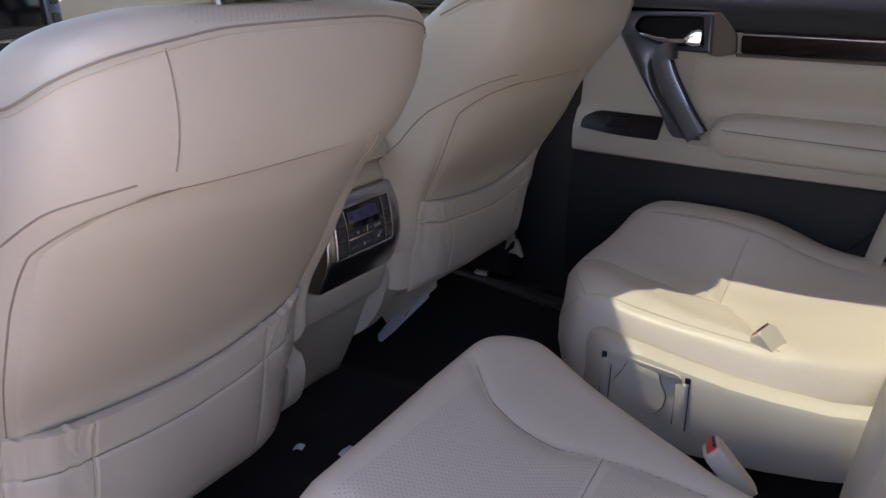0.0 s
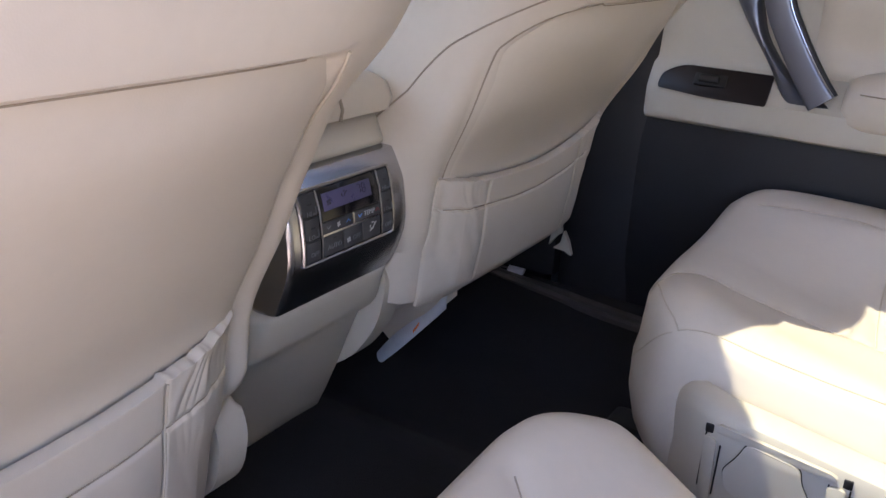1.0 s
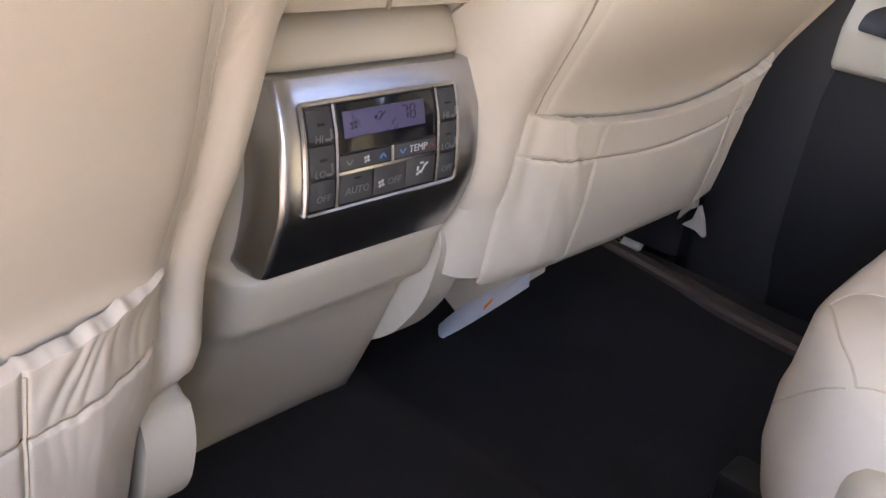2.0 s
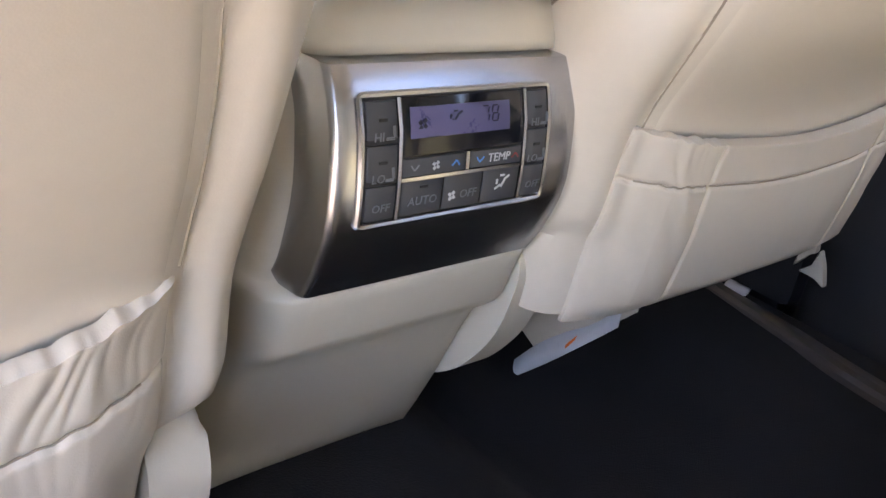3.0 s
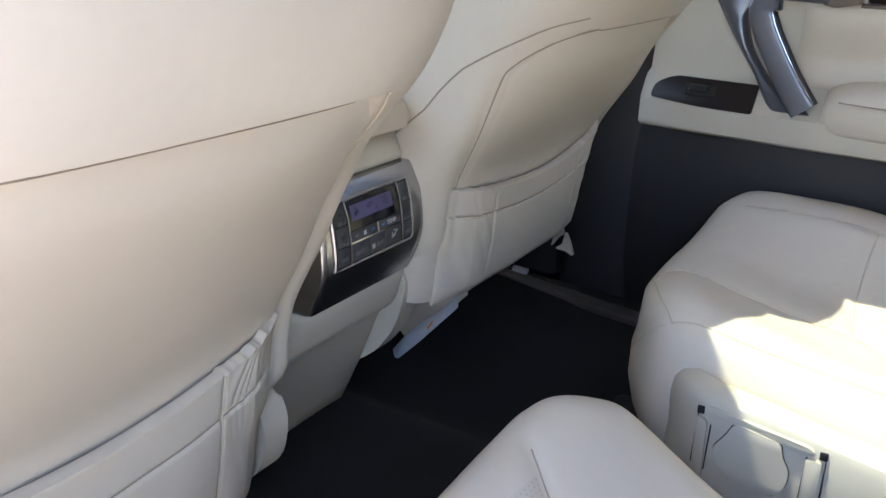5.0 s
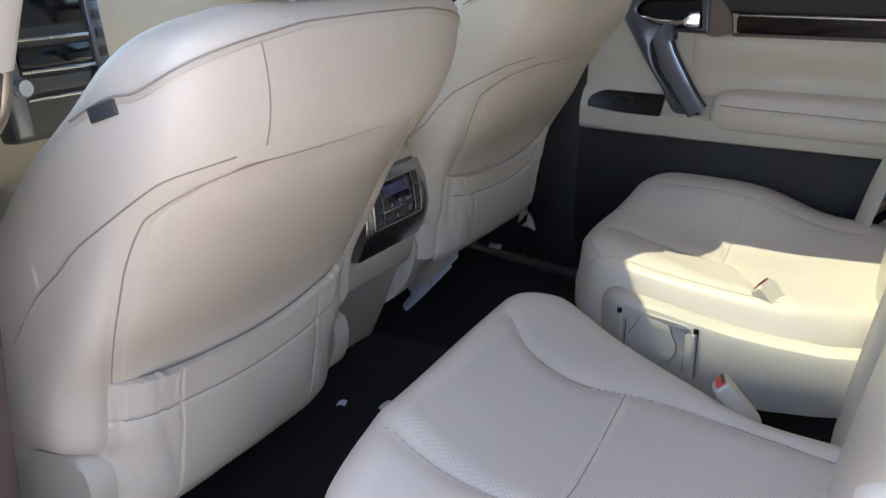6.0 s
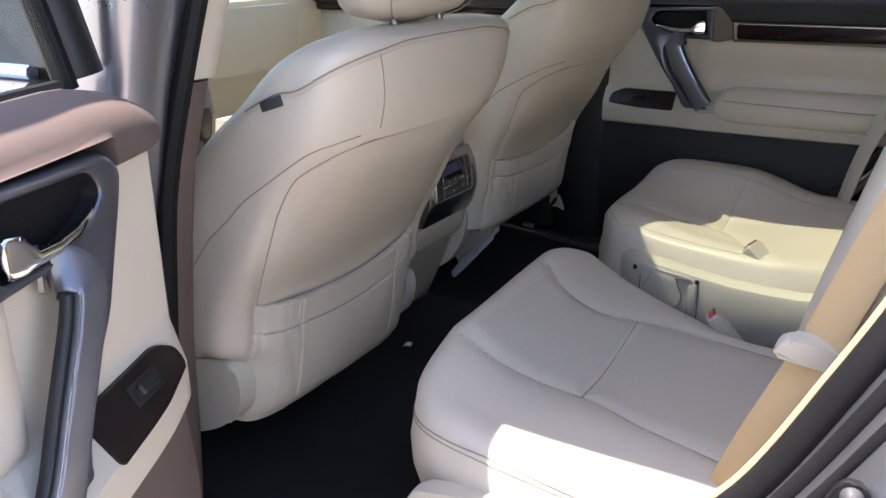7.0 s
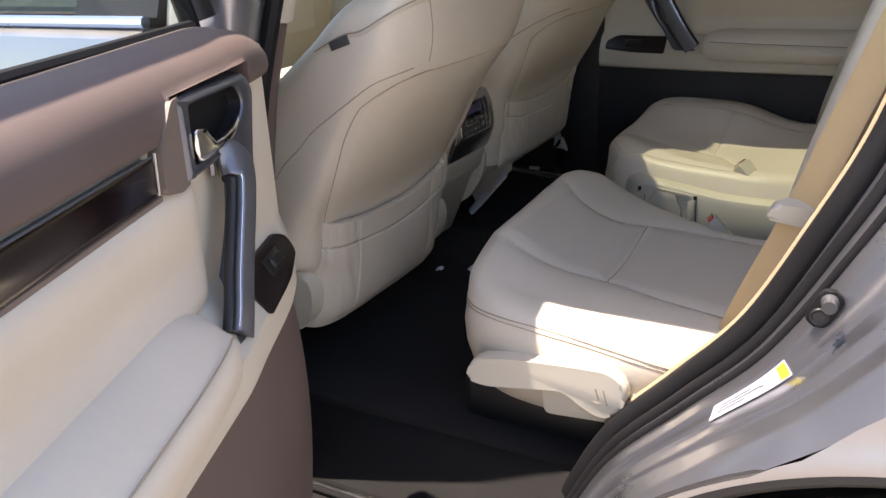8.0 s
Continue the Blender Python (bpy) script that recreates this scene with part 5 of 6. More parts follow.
for j in range(3):
    y0 = yl + 0.002 + w3 * j
    key = part("key", on_face(y0 + 0.0005, y0 + w3 - 0.0005, Z0 + 0.012, Z0 + dz3 * 0.95, 0.0032), BUTTON, con, "dark grey climate key")
    c = y0 + w3 / 2
    zq = Z0 + dz3 * 0.42
    q = face(c + (0.004 if j == 1 else 0), zq, 0.0036)
    if j == 0:
        words("AUTO", 0.0078, pose(q.x, q.y, q.z, 94, 0, 90), MARKDIM, key)
        part("indicator", box((0.0008, 0.0055, 0.0018), Matrix.Translation(face(c, Z0 + dz3 * 0.80, 0.0034)), 0), BLACK, key)
    elif j == 1:
        words("OFF", 0.0078, pose(q.x, q.y, q.z, 94, 0, 90), MARKDIM, key)
        fan_mark(c - 0.009, zq, 0.006, MARK, key, 0.0036)
    else:
        flow_mark(c, zq + 0.03, 0.011, MARK, key, 0.0036)


# ---- second row ----
def cushion(outline, levels, n=220):
    """A padded cushion: rings of the outline drawn in towards its middle, level by level."""
    pts = smooth_line([(x, y, 0) for x, y in outline], 12, closed=True)
    lengths = [0.0]
    for a, b in zip(pts, pts[1:] + pts[:1]):
        lengths.append(lengths[-1] + (b - a).length)
    ring = []
    j = 0
    loop = pts + pts[:1]
    for k in range(n):
        t = lengths[-1] * k / n
        while lengths[j + 1] < t:
            j += 1
        f = (t - lengths[j]) / (lengths[j + 1] - lengths[j])
        ring.append(loop[j].lerp(loop[j + 1], f))
    c = sum(ring, Vector()) / n
    nor = []
    for k in range(n):
        t = (ring[(k + 1) % n] - ring[k - 1]).normalized()
        nor.append(Vector((t.y, -t.x, 0)))
    if sum((ring[k] - c).dot(nor[k]) for k in range(n)) < 0:
        nor = [-v for v in nor]
    rings = []
    for item in levels:
        z, inset, scale = item
        rings.append([((c + (r - v * inset - c) * scale) + Vector((0, 0, z(c + (r - v * inset - c) * scale) if callable(z) else z))) for r, v in zip(ring, nor)])
    return rings


NEAR_SEAMS = ([(0.330, -0.545), (0.39, -0.552), (0.514, -0.535), (0.62, -0.580), (0.76, -0.625)],
              [(0.514, -0.535), (0.512, -0.45), (0.506, -0.35), (0.501, -0.262)],
              [(0.330, -0.240), (0.375, -0.280), (0.44, -0.283), (0.501, -0.262), (0.58, -0.262), (0.76, -0.30)])
FAR_SEAMS = ([(0.268, 0.234), (0.280, 0.268), (0.312, 0.284), (0.347, 0.280), (0.42, 0.288), (0.502, 0.280), (0.545, 0.235), (0.585, 0.16)],
             [(0.502, 0.280), (0.494, 0.36), (0.488, 0.47), (0.49, 0.58)],
             [(0.268, 0.234), (0.294, 0.180), (0.325, 0.138)],
             [(0.325, 0.138), (0.37, 0.143), (0.44, 0.141), (0.54, 0.134), (0.62, 0.132)],
             [(0.30, 0.56), (0.40, 0.59), (0.49, 0.585), (0.70, 0.57)])



def valleys(seams, depth, width):
    """Pulls a cushion's top down along its seams."""
    ways = [smooth_line([(x, y, 0) for x, y in s], 8) for s in seams]
    cells = [[(a.x, a.y, b.x - a.x, b.y - a.y, max(1e-9, (b - a).length_squared)) for a, b in zip(w, w[1:])] for w in ways]

    def f(p):
        best = 1.0
        for way in cells:
            for ax, ay, dx, dy, l2 in way:
                t = min(1.0, max(0.0, ((p.x - ax) * dx + (p.y - ay) * dy) / l2))
                best = min(best, (p.x - ax - dx * t)**2 + (p.y - ay - dy * t)**2)
        return -depth * math.exp(-math.sqrt(best) / width)
    return f


near_fold = valleys(NEAR_SEAMS, 0.0065, 0.011)
far_fold = valleys(FAR_SEAMS, 0.0050, 0.013)


def near_top(p, base=0.0):
    """Height of the near cushion's top: rises to the front and the bolster, sinks to the seat's middle."""
    x, y = p.x, p.y
    front = 0.064 * math.exp(-((x - 0.302) / 0.109)**2) * (1 - 0.55 * min(1.0, max(0.0, (-0.52 - y) / 0.14)))
    sunk = -0.012 * math.exp(-(((x - 0.55) / 0.16)**2 + ((y + 0.42) / 0.14)**2))
    return 0.838 + near_fold(p) + base + front + sunk + 0.004 * math.exp(-((y + 0.60) / 0.06)**2) - 0.010 * min(1.0, max(0.0, (y + 0.16) / 0.10))**1.5


def build_cushion(name, label, outline, top, low, group, side):
    s = thing(name, (0.5, sum(y for _, y in outline) / len(outline), low), label, "car seat", group)
    g = 1.0 if side < 0 else 0.62
    lv = [(low, 0.05, 1), (low + 0.01, 0.035, 1), (low + 0.05, 0.012, 1), (low + 0.085, 0.002, 1), (0.785, 0.0, 1), (0.802, 0.003, 1),
          (lambda p: top(p) - 0.020, 0.010 * g, 1), (lambda p: top(p) - 0.010, 0.020 * g, 1), (lambda p: top(p) - 0.004, 0.032 * g, 1), (lambda p: top(p) - 0.001, 0.034 * g, 0.965)]
    for k in span(0.925, 0.03, 40):
        lv.append((top, 0.034 * g, k))
    rings = cushion(outline, lv)
    if side > 0:
        # the inner flank slopes out towards its foot, most at the front
        mid_y = sum(y for _, y in outline) / len(outline)
        flared = []
        for ring in rings:
            row = []
            for q in ring:
                k = min(1.0, max(0.0, (0.828 - q.z) / 0.10))
                w = min(1.0, max(0.0, (0.30 - q.y) / 0.10))
                row.append(Vector((q.x, q.y - k * w * 0.022, q.z)))
            flared.append(row)
        rings = flared
    c = part("cushion", loft(rings, cap_first=True), LEATHER, s, "parchment leather seat cushion")
    return s, c, rings


NEAR = [(0.322, -0.668), (0.299, -0.57), (0.289, -0.40), (0.281, -0.24), (0.2835, -0.164), (0.3155, -0.115), (0.362, -0.086), (0.46, -0.110), (0.57, -0.17), (0.66, -0.22), (0.78, -0.24), (0.84, -0.30), (0.845, -0.5), (0.83, -0.66), (0.72, -0.71), (0.55, -0.735), (0.40, -0.722)]
FAR = [(0.280, 0.172), (0.254, 0.232), (0.247, 0.34), (0.247, 0.48), (0.253, 0.61), (0.292, 0.680), (0.42, 0.700), (0.60, 0.69), (0.76, 0.66), (0.82, 0.58), (0.83, 0.42), (0.82, 0.25), (0.77, 0.14), (0.66, 0.110), (0.52, 0.108), (0.40, 0.112), (0.322, 0.126)]


def far_top(p):
    """Height of the far cushion's top: a raised front and inner bolster, a rise to the door, a sunk middle."""
    front = 0.034 * math.exp(-((p.x - 0.28) / 0.12)**2) * (1 - 0.85 * min(1.0, max(0.0, (p.y - 0.36) / 0.20)))
    bolster = 0.012 * math.exp(-((p.y - 0.185 + 0.25 * (p.x - 0.36)) / 0.05)**2) * min(1.0, max(0.0, (p.x - 0.24) / 0.08)) * (1 - 0.8 * min(1.0, max(0.0, (p.x - 0.45) / 0.2)))
    rise = 0.048 * min(1, max(0, (p.y - 0.36) / 0.20))**1.4 * math.exp(-((p.x - 0.37) / 0.21)**4)
    sunk = -0.012 * math.exp(-(((p.x - 0.55) / 0.16)**2 + ((p.y - 0.42) / 0.13)**2))
    return 0.836 + front + bolster + rise + sunk + far_fold(p)


near_seat, near_cush, near_rings = build_cushion("rear_seat", "wide parchment leather rear seat with grey seams, partly in sun", NEAR, near_top, 0.665, "rear seats", -1)
far_seat, far_cush, far_rings = build_cushion("rear_seat", "single parchment leather rear seat with a plastic inner flank", FAR, far_top, 0.665, "rear seats", 1)


def draped(points, ob, lift, per=8, way=(0, 0, -1), back=0.3):
    """A smooth line through the points, laid on a mesh along the given way."""
    tree = BVHTree.FromPolygons([v.co for v in ob.data.vertices], [p.vertices for p in ob.data.polygons])
    way = Vector(way).normalized()
    hits = [tree.ray_cast(p - way * back, way) for p in smooth_line([tuple(q) + (0.95,) * (3 - len(q)) for q in points], per)]
    line = [h[0] - way * lift for h in hits if h[0]]
    return [line[0]] + [(a + b * 2 + c) / 4 for a, b, c in zip(line, line[1:], line[2:])] + [line[-1]]


for pts in NEAR_SEAMS:
    part("seam", tube(draped(pts, near_cush, 0.0001), 0.0008, 5), SEAM, near_cush)
n = len(near_rings[0])
seam_z = curve_of([0.20, 0.26, 0.32, 0.394, 0.52, 0.672, 0.80], [0.804, 0.812, 0.822, 0.826, 0.820, 0.797, 0.775])


def on_side(drop):
    """The line round the cushion's outer side at the seam's height."""
    way = []
    for j in range(len(near_rings[0])):
        col = [Vector(ring[j]) for ring in near_rings[2:11]]
        x, y = col[3].x, col[3].y
        if not (y < -0.60 or (x < 0.30 and y < -0.30)):
            continue
        z = seam_z(x) - drop
        for a, c in zip(col, col[1:]):
            if a.z <= z <= c.z:
                q = a.lerp(c, (z - a.z) / max(1e-6, c.z - a.z))
                out = Vector((q.x - 0.55, q.y + 0.45, 0)).normalized()
                way.append(q + out * 0.0004)
                break
    return sorted(way, key=lambda v: math.atan2(v.y + 0.45, v.x - 0.6) % (2 * math.pi))


part("piping", tube(on_side(0.0), 0.0011, 6), SEAM, near_cush, "sewn seam round the cushion")
part("piping", tube(on_side(0.006), 0.0009, 6), SEAM, near_cush, "sewn seam round the cushion")
for pts in FAR_SEAMS:
    part("seam", tube(draped(pts, far_cush, 0.0002), 0.0010, 6), THREAD, far_cush)
# perforated middle panels of the two cushions, laid between the seams
def fill(front, back, inner, outer, top, parent):
    def f(u, v):
        y = inner(u) + (outer(u) - inner(u)) * v
        x = front(v) + (back(v) - front(v)) * u
        p = Vector((x, y, 0))
        return (x, y, top(p) + 0.0010 * min(1.0, 14 * min(u, v, 1 - u, 1 - v)))
    part("perforated_panel", sheet(f, span(0, 1, 60), span(0, 1, 60)), PERF, parent, "perforated parchment leather")


fill(lambda v: 0.346 - 0.006 * v, lambda v: 0.498 + 0.010 * v, curve_of([0, 0.2, 0.68, 1], [-0.262, -0.286, -0.288, -0.270]), curve_of([0, 0.4, 1], [-0.534, -0.545, -0.528]), near_top, near_cush)
fill(lambda v: 0.514, lambda v: 0.75, curve_of([0, 1], [-0.268, -0.300]), curve_of([0, 0.5, 1], [-0.540, -0.580, -0.612]), near_top, near_cush)
# seam down the front corner
part("seam", tube(draped([(0.316, 0.136, 0.850), (0.304, 0.146, 0.838), (0.283, 0.170, 0.81), (0.264, 0.200, 0.775)], far_cush, 0.0002, 8, (0.8, 0.6, 0), 0.2), 0.0008, 5), THREAD, far_cush)

# side lever of the near seat
out = rounded([(0.366, 0.732), (0.376, 0.768), (0.410, 0.776), (0.46, 0.784), (0.53, 0.790), (0.595, 0.793), (0.622, 0.768), (0.610, 0.729), (0.580, 0.717), (0.550, 0.731), (0.525, 0.748), (0.46, 0.738), (0.40, 0.727)], [0.010, 0.014, 0.03, 0.03, 0.03, 0.03, 0.026, 0.026, 0.026, 0.03, 0.03, 0.03, 0.02])
lev = part("seat_lever", prism(out, 0.03, Matrix(((1, 0, 0, 0), (0, 0, 1, -0.757), (0, 1, 0, 0), (0, 0, 0, 1))), 0.008, 3), PLASTIC, near_seat, "parchment plastic seat lever")
part("lever_mark", box((0.012, 0.001, 0.002), pose(0.578, -0.7575, 0.742, 0, 0, 0), 0, bm=box((0.002, 0.001, 0.024), pose(0.589, -0.7575, 0.753, 0, -15, 0), 0, bm=box((0.002, 0.001, 0.018), pose(0.577, -0.7575, 0.756, 0, -15, 0), 0))), SEAM, lev, smooth=False)
part("side_shield", box((0.30, 0.04, 0.055), pose(0.63, -0.715, 0.725, 0, -5), 0.012), PLASTIC, near_seat, "parchment plastic side shield")
# black seat legs and floor boxes
part("leg_cover", box((0.26, 0.09, 0.085), pose(0.44, -0.625, 0.64, 0, 3), 0.02, 3), BLACK, near_seat, "black plastic leg cover")
part("leg_bracket", box((0.30, 0.03, 0.05), pose(0.46, -0.40, 0.63), 0.006), BLACK, near_seat)
part("leg_bracket", box((0.34, 0.30, 0.035), pose(0.56, -0.40, 0.66), 0.006), BLACK, near_seat)
part("leg_cover", box((0.36, 0.05, 0.05), pose(0.40, 0.27, 0.632), 0.01), BLACK, far_seat, "black plastic leg cover")
part("leg_bracket", box((0.34, 0.30, 0.035), pose(0.56, 0.40, 0.66), 0.006), BLACK, far_seat)

# plastic flank on the far seat's inner side
def flank_y(x, off=0.0):
    return 0.052 + 0.045 * max(0.0, (0.405 - x) / 0.055)**1.6 + off


prof = [(0.338, 0.690, 0.786), (0.343, 0.675, 0.803), (0.352, 0.67, 0.813), (0.372, 0.67, 0.820), (0.40, 0.67, 0.822), (0.45, 0.67, 0.816), (0.506, 0.672, 0.807), (0.57, 0.676, 0.798), (0.63, 0.68, 0.795), (0.70, 0.69, 0.795), (0.745, 0.70, 0.802), (0.775, 0.72, 0.835), (0.795, 0.74, 0.88)]
rings = []
for x, lo, hi in prof:
    o = [(0.010, lo), (0.003, lo + 0.02), (0.0, (lo + hi) / 2), (0.001, hi - 0.014), (0.005, hi - 0.004), (0.013, hi), (0.040, hi), (0.050, hi - 0.006), (0.053, hi - 0.03), (0.053, lo)]
    rings.append([(x, flank_y(x, y), z) for y, z in o])
flank = part("inner_flank", loft(rings), PLASTIC, far_seat, "parchment plastic inner flank with a folding cup holder")
# cup holder door with its dark joints
holder = rounded([(0.427, 0.802), (0.475, 0.795), (0.478, 0.780), (0.487, 0.765), (0.486, 0.748), (0.474, 0.730), (0.436, 0.735), (0.413, 0.750), (0.409, 0.768), (0.420, 0.785)], 0.006)
bm = prism(holder, 0.006, Matrix(((1, 0, 0, 0), (0, 0, 1, 0.0), (0, 1, 0, 0), (0, 0, 0, 1))), 0.002)
part("holder_door", mapped(bm, lambda c: Vector((c.x, flank_y(c.x, -0.004) + c.y, c.z))), PLASTIC, flank, "folding cup holder door")
loop = [(a, flank_y(a, -0.0012), b) for a, b in holder]
part("holder_joint", tube(loop + loop[:1], 0.0009, 5), BLACK, flank)
for pts in ([(0.386, 0.735), (0.387, 0.797)], [(0.402, 0.735), (0.403, 0.790)], [(0.499, 0.720), (0.500, 0.788)], [(0.519, 0.715), (0.518, 0.788)]):
    part("holder_joint", tube([(a, flank_y(a, -0.0004), b) for a, b in pts], 0.0008, 5), BLACK, flank)
# raised posts either side of the door, and the bar above it
for x0, x1, z0, z1 in ((0.388, 0.401, 0.722, 0.794), (0.501, 0.517, 0.712, 0.787)):
    bm = prism(rounded([(x0, z0), (x0 - 0.002, z1), (x1 - 0.002, z1), (x1, z0)], 0.004), 0.005, Matrix(((1, 0, 0, 0), (0, 0, 1, 0.0), (0, 1, 0, 0), (0, 0, 0, 1))), 0.0015)
    part("holder_post", mapped(bm, lambda c: Vector((c.x, flank_y(c.x, -0.0035) + c.y, c.z))), PLASTIC, flank)
bm = prism(rounded([(0.397, 0.803), (0.399, 0.812), (0.500, 0.800), (0.507, 0.796), (0.505, 0.792)], 0.002), 0.005, Matrix(((1, 0, 0, 0), (0, 0, 1, 0.0), (0, 1, 0, 0), (0, 0, 0, 1))), 0.0015)
part("holder_bar", mapped(bm, lambda c: Vector((c.x, flank_y(c.x, -0.0035) + c.y, c.z))), PLASTIC, flank)
for x, z in ((0.3895, 0.801), (0.515, 0.793)):
    part("catch", box((0.008, 0.003, 0.009), pose(x, flank_y(x, 0.001), z), 0.001), BLACK, flank)


def ribbon(points, width, across, thick=0.0014):
    """Webbing along the points; across gives the way of its width at both ends."""
    pts = smooth_line(points, 8)
    bm = bmesh.new()
    rows = []
    for k, p in enumerate(pts):
        w = k / (len(pts) - 1)
        t = (pts[min(k + 1, len(pts) - 1)] - pts[max(k - 1, 0)]).normalized()
        a = (Vector(across[0]).lerp(Vector(across[1]), w))
        a = (a - t * a.dot(t)).normalized()
        nrm = t.cross(a)
        rows.append([bm.verts.new(p + a * width * e / 2 + nrm * f) for e, f in ((-1, 0), (-0.9, thick), (0.9, thick), (1, 0), (0.9, -thick), (-0.9, -thick))])
    for a, b in zip(rows, rows[1:]):
        for j in range(6):
            bm.faces.new((a[j], a[(j + 1) % 6], b[(j + 1) % 6], b[j]))
    bm.faces.new(rows[0][::-1])
    bm.faces.new(rows[-1])
    return bm


def buckle(at, mat, lean, label):
    """A buckle that lies along x, its slot and release button at the front end."""
    b = thing("belt_buckle", at, label, "belt buckle", "seat belt buckles")
    m = Matrix.Translation(at) @ pose(0, 0, 0, *lean)
    out = rounded([(-0.036, -0.020), (-0.036, 0.020), (0.030, 0.017), (0.036, 0.010), (0.036, -0.010), (0.030, -0.017)], 0.006)
    part("housing", prism(out, 0.022, m @ pose(0, 0, -0.011), 0.004, 3), PLASTIC, b, "cream plastic buckle housing")
    part("release_button", box((0.006, 0.032, 0.013), m @ pose(-0.0355, 0, 0.001), 0.002), mat, b, "red release button")
    part("slot", box((0.002, 0.026, 0.003), m @ pose(-0.0385, 0, 0.006), 0), BLACK, b)
    part("strap", ribbon([m @ Vector((0.030, 0, 0)), m @ Vector((0.055, 0, -0.004)), m @ Vector((0.085, 0, -0.018)), m @ Vector((0.105, 0, -0.045))], 0.030, (m.to_3x3() @ Vector((0, 1, 0)), m.to_3x3() @ Vector((0, 1, 0)))), PLASTIC, b, "cream buckle strap")
    return b


# backrests of the second row
def backrest(cy, half, label, seat):
    rings = []
    xx = curve_of([0.70, 0.86, 1.0, 1.15, 1.30, 1.38], [0.728, 0.750, 0.775, 0.815, 0.860, 0.890])
    for z in span(0.72, 1.34, 22) + [1.36, 1.372, 1.378]:
        f = 1.0 if z < 1.30 else max(0.05, 1 - ((z - 1.30) / 0.079)**2.2)**0.5
        ring = []
        for k in range(56):
            t = 2 * math.pi * k / 56
            c, q = math.cos(t), math.sin(t)
            x = math.copysign(abs(c)**0.8, c)
            y = math.copysign(abs(q)**0.6, q)
            w = half * (1 - 0.10 * max(0, (z - 0.95) / 0.4)) * (0.85 + 0.15 * f)
            ring.append((xx(z) + 0.075 + 0.075 * f * x - 0.02 * abs(y)**3 * max(0, -x), cy + w * y, z))
        rings.append(ring)
    b = part("backrest", loft(rings), LEATHER, seat, label)
    rings = []
    for k in range(11):
        w = -1 + 2 * k / 10
        f = max(0.02, (1 - abs(w)**3))**(1 / 3)
        rings.append([(0.985 + 0.05 * f * math.copysign(abs(math.cos(t))**0.8, math.cos(t)), cy + 0.13 * f * math.copysign(abs(math.sin(t))**0.65, math.sin(t)), 1.48 + 0.08 * w) for t in (2 * math.pi * j / 32 for j in range(32))])
    part("headrest", loft(rings), LEATHER, seat, "parchment leather headrest")
    part("headrest_post", tube([(0.975, cy - 0.05, 1.34), (0.98, cy - 0.05, 1.42)], 0.006, 8), STEEL, seat)
    part("headrest_post", tube([(0.975, cy + 0.05, 1.34), (0.98, cy + 0.05, 1.42)], 0.006, 8), STEEL, seat)
    return b


buckle((0.612, 0.146, 0.826), PINK, (14, 46, -10), "cream seat belt buckle with a pale red button on the cushion")
buckle((0.618, -0.156, 0.799), RED, (-8, 48, 10), "cream seat belt buckle with a red release button, between the cushions")
backrest(-0.43, 0.23, "parchment leather backrest", near_seat)
backrest(0.40, 0.255, "parchment leather backrest", far_seat)
backrest(-0.055, 0.135, "narrow parchment leather middle backrest", near_seat)


# ---- seat belts ----
bl = thing("seat_belt", (0.73, -0.68, 0.80), "sunlit tan seat belt with a cream latch plate", "seat belt", "seat belts")
part("webbing", ribbon([(0.715, -0.665, 0.78), (0.758, -0.662, 0.90), (0.800, -0.660, 1.005), (0.846, -0.655, 1.14), (0.90, -0.645, 1.30), (0.96, -0.62, 1.52)], 0.045, ((0.88, -0.46, 0.05), (0.92, -0.38, 0))), BELT, bl)
m = Matrix.Translation((0.806, -0.662, 1.022)) @ pose(0, 0, 0, 10, 8, 2)
part("latch_plate", prism(rounded([(-0.040, -0.012), (-0.030, 0.012), (0.0, 0.016), (0.055, 0.008), (0.058, -0.008), (0.0, -0.012)], 0.008), 0.022, m @ pose(0, 0.011, 0, 90), 0.006, 3), PLASTIC, bl, "cream plastic latch plate")
part("anchor", box((0.05, 0.02, 0.05), pose(0.71, -0.675, 0.765), 0.006), PLASTIC, bl)
fb = thing("seat_belt", (0.69, 0.63, 0.78), "grey seat belt webbing hanging beside the far rear seat", "seat belt", "seat belts")
part("webbing", ribbon([(0.685, 0.63, 0.775), (0.72, 0.63, 0.93), (0.762, 0.63, 1.05), (0.84, 0.64, 1.25), (0.93, 0.62, 1.50)], 0.046, ((0.6, -0.7, 0.1), (0.8, -0.5, 0))), CREAM, fb)
part("latch_stop", box((0.012, 0.005, 0.016), pose(0.757, 0.622, 1.045, 0, 20, -40), 0.002), PLASTIC, fb)
part("anchor", box((0.04, 0.02, 0.05), pose(0.683, 0.635, 0.765), 0.006), PLASTIC, fb)

# ---- door striker and labels on the near jamb ----
st = thing("door_striker", (0.86, -0.845, 0.984), "black and steel door striker bolted to the painted jamb", "striker")
sm = Matrix.Translation((0.861, -0.852, 0.986)) @ pose(0, 0, 0, 90, 24, 4) @ Matrix.Scale(0.82, 4)
part("plate", prism(rounded([(-0.016, -0.028), (0.016, -0.028), (0.016, 0.028), (-0.016, 0.028)], 0.0155), 0.010, sm, 0.003), RUBBER, st, "black striker plate")
part("bolt", tube([sm @ Vector((0, -0.012, 0.004)), sm @ Vector((0, -0.012, 0.013))], 0.0075, 6), DARK, st, "dark hexagon bolt")
part("bolt_collar", tube([sm @ Vector((0.0105 * math.cos(t), -0.012 + 0.0105 * math.sin(t), 0.0105)) for t in span(0, 2 * math.pi, 25)], 0.002, 6), BLACK, st)
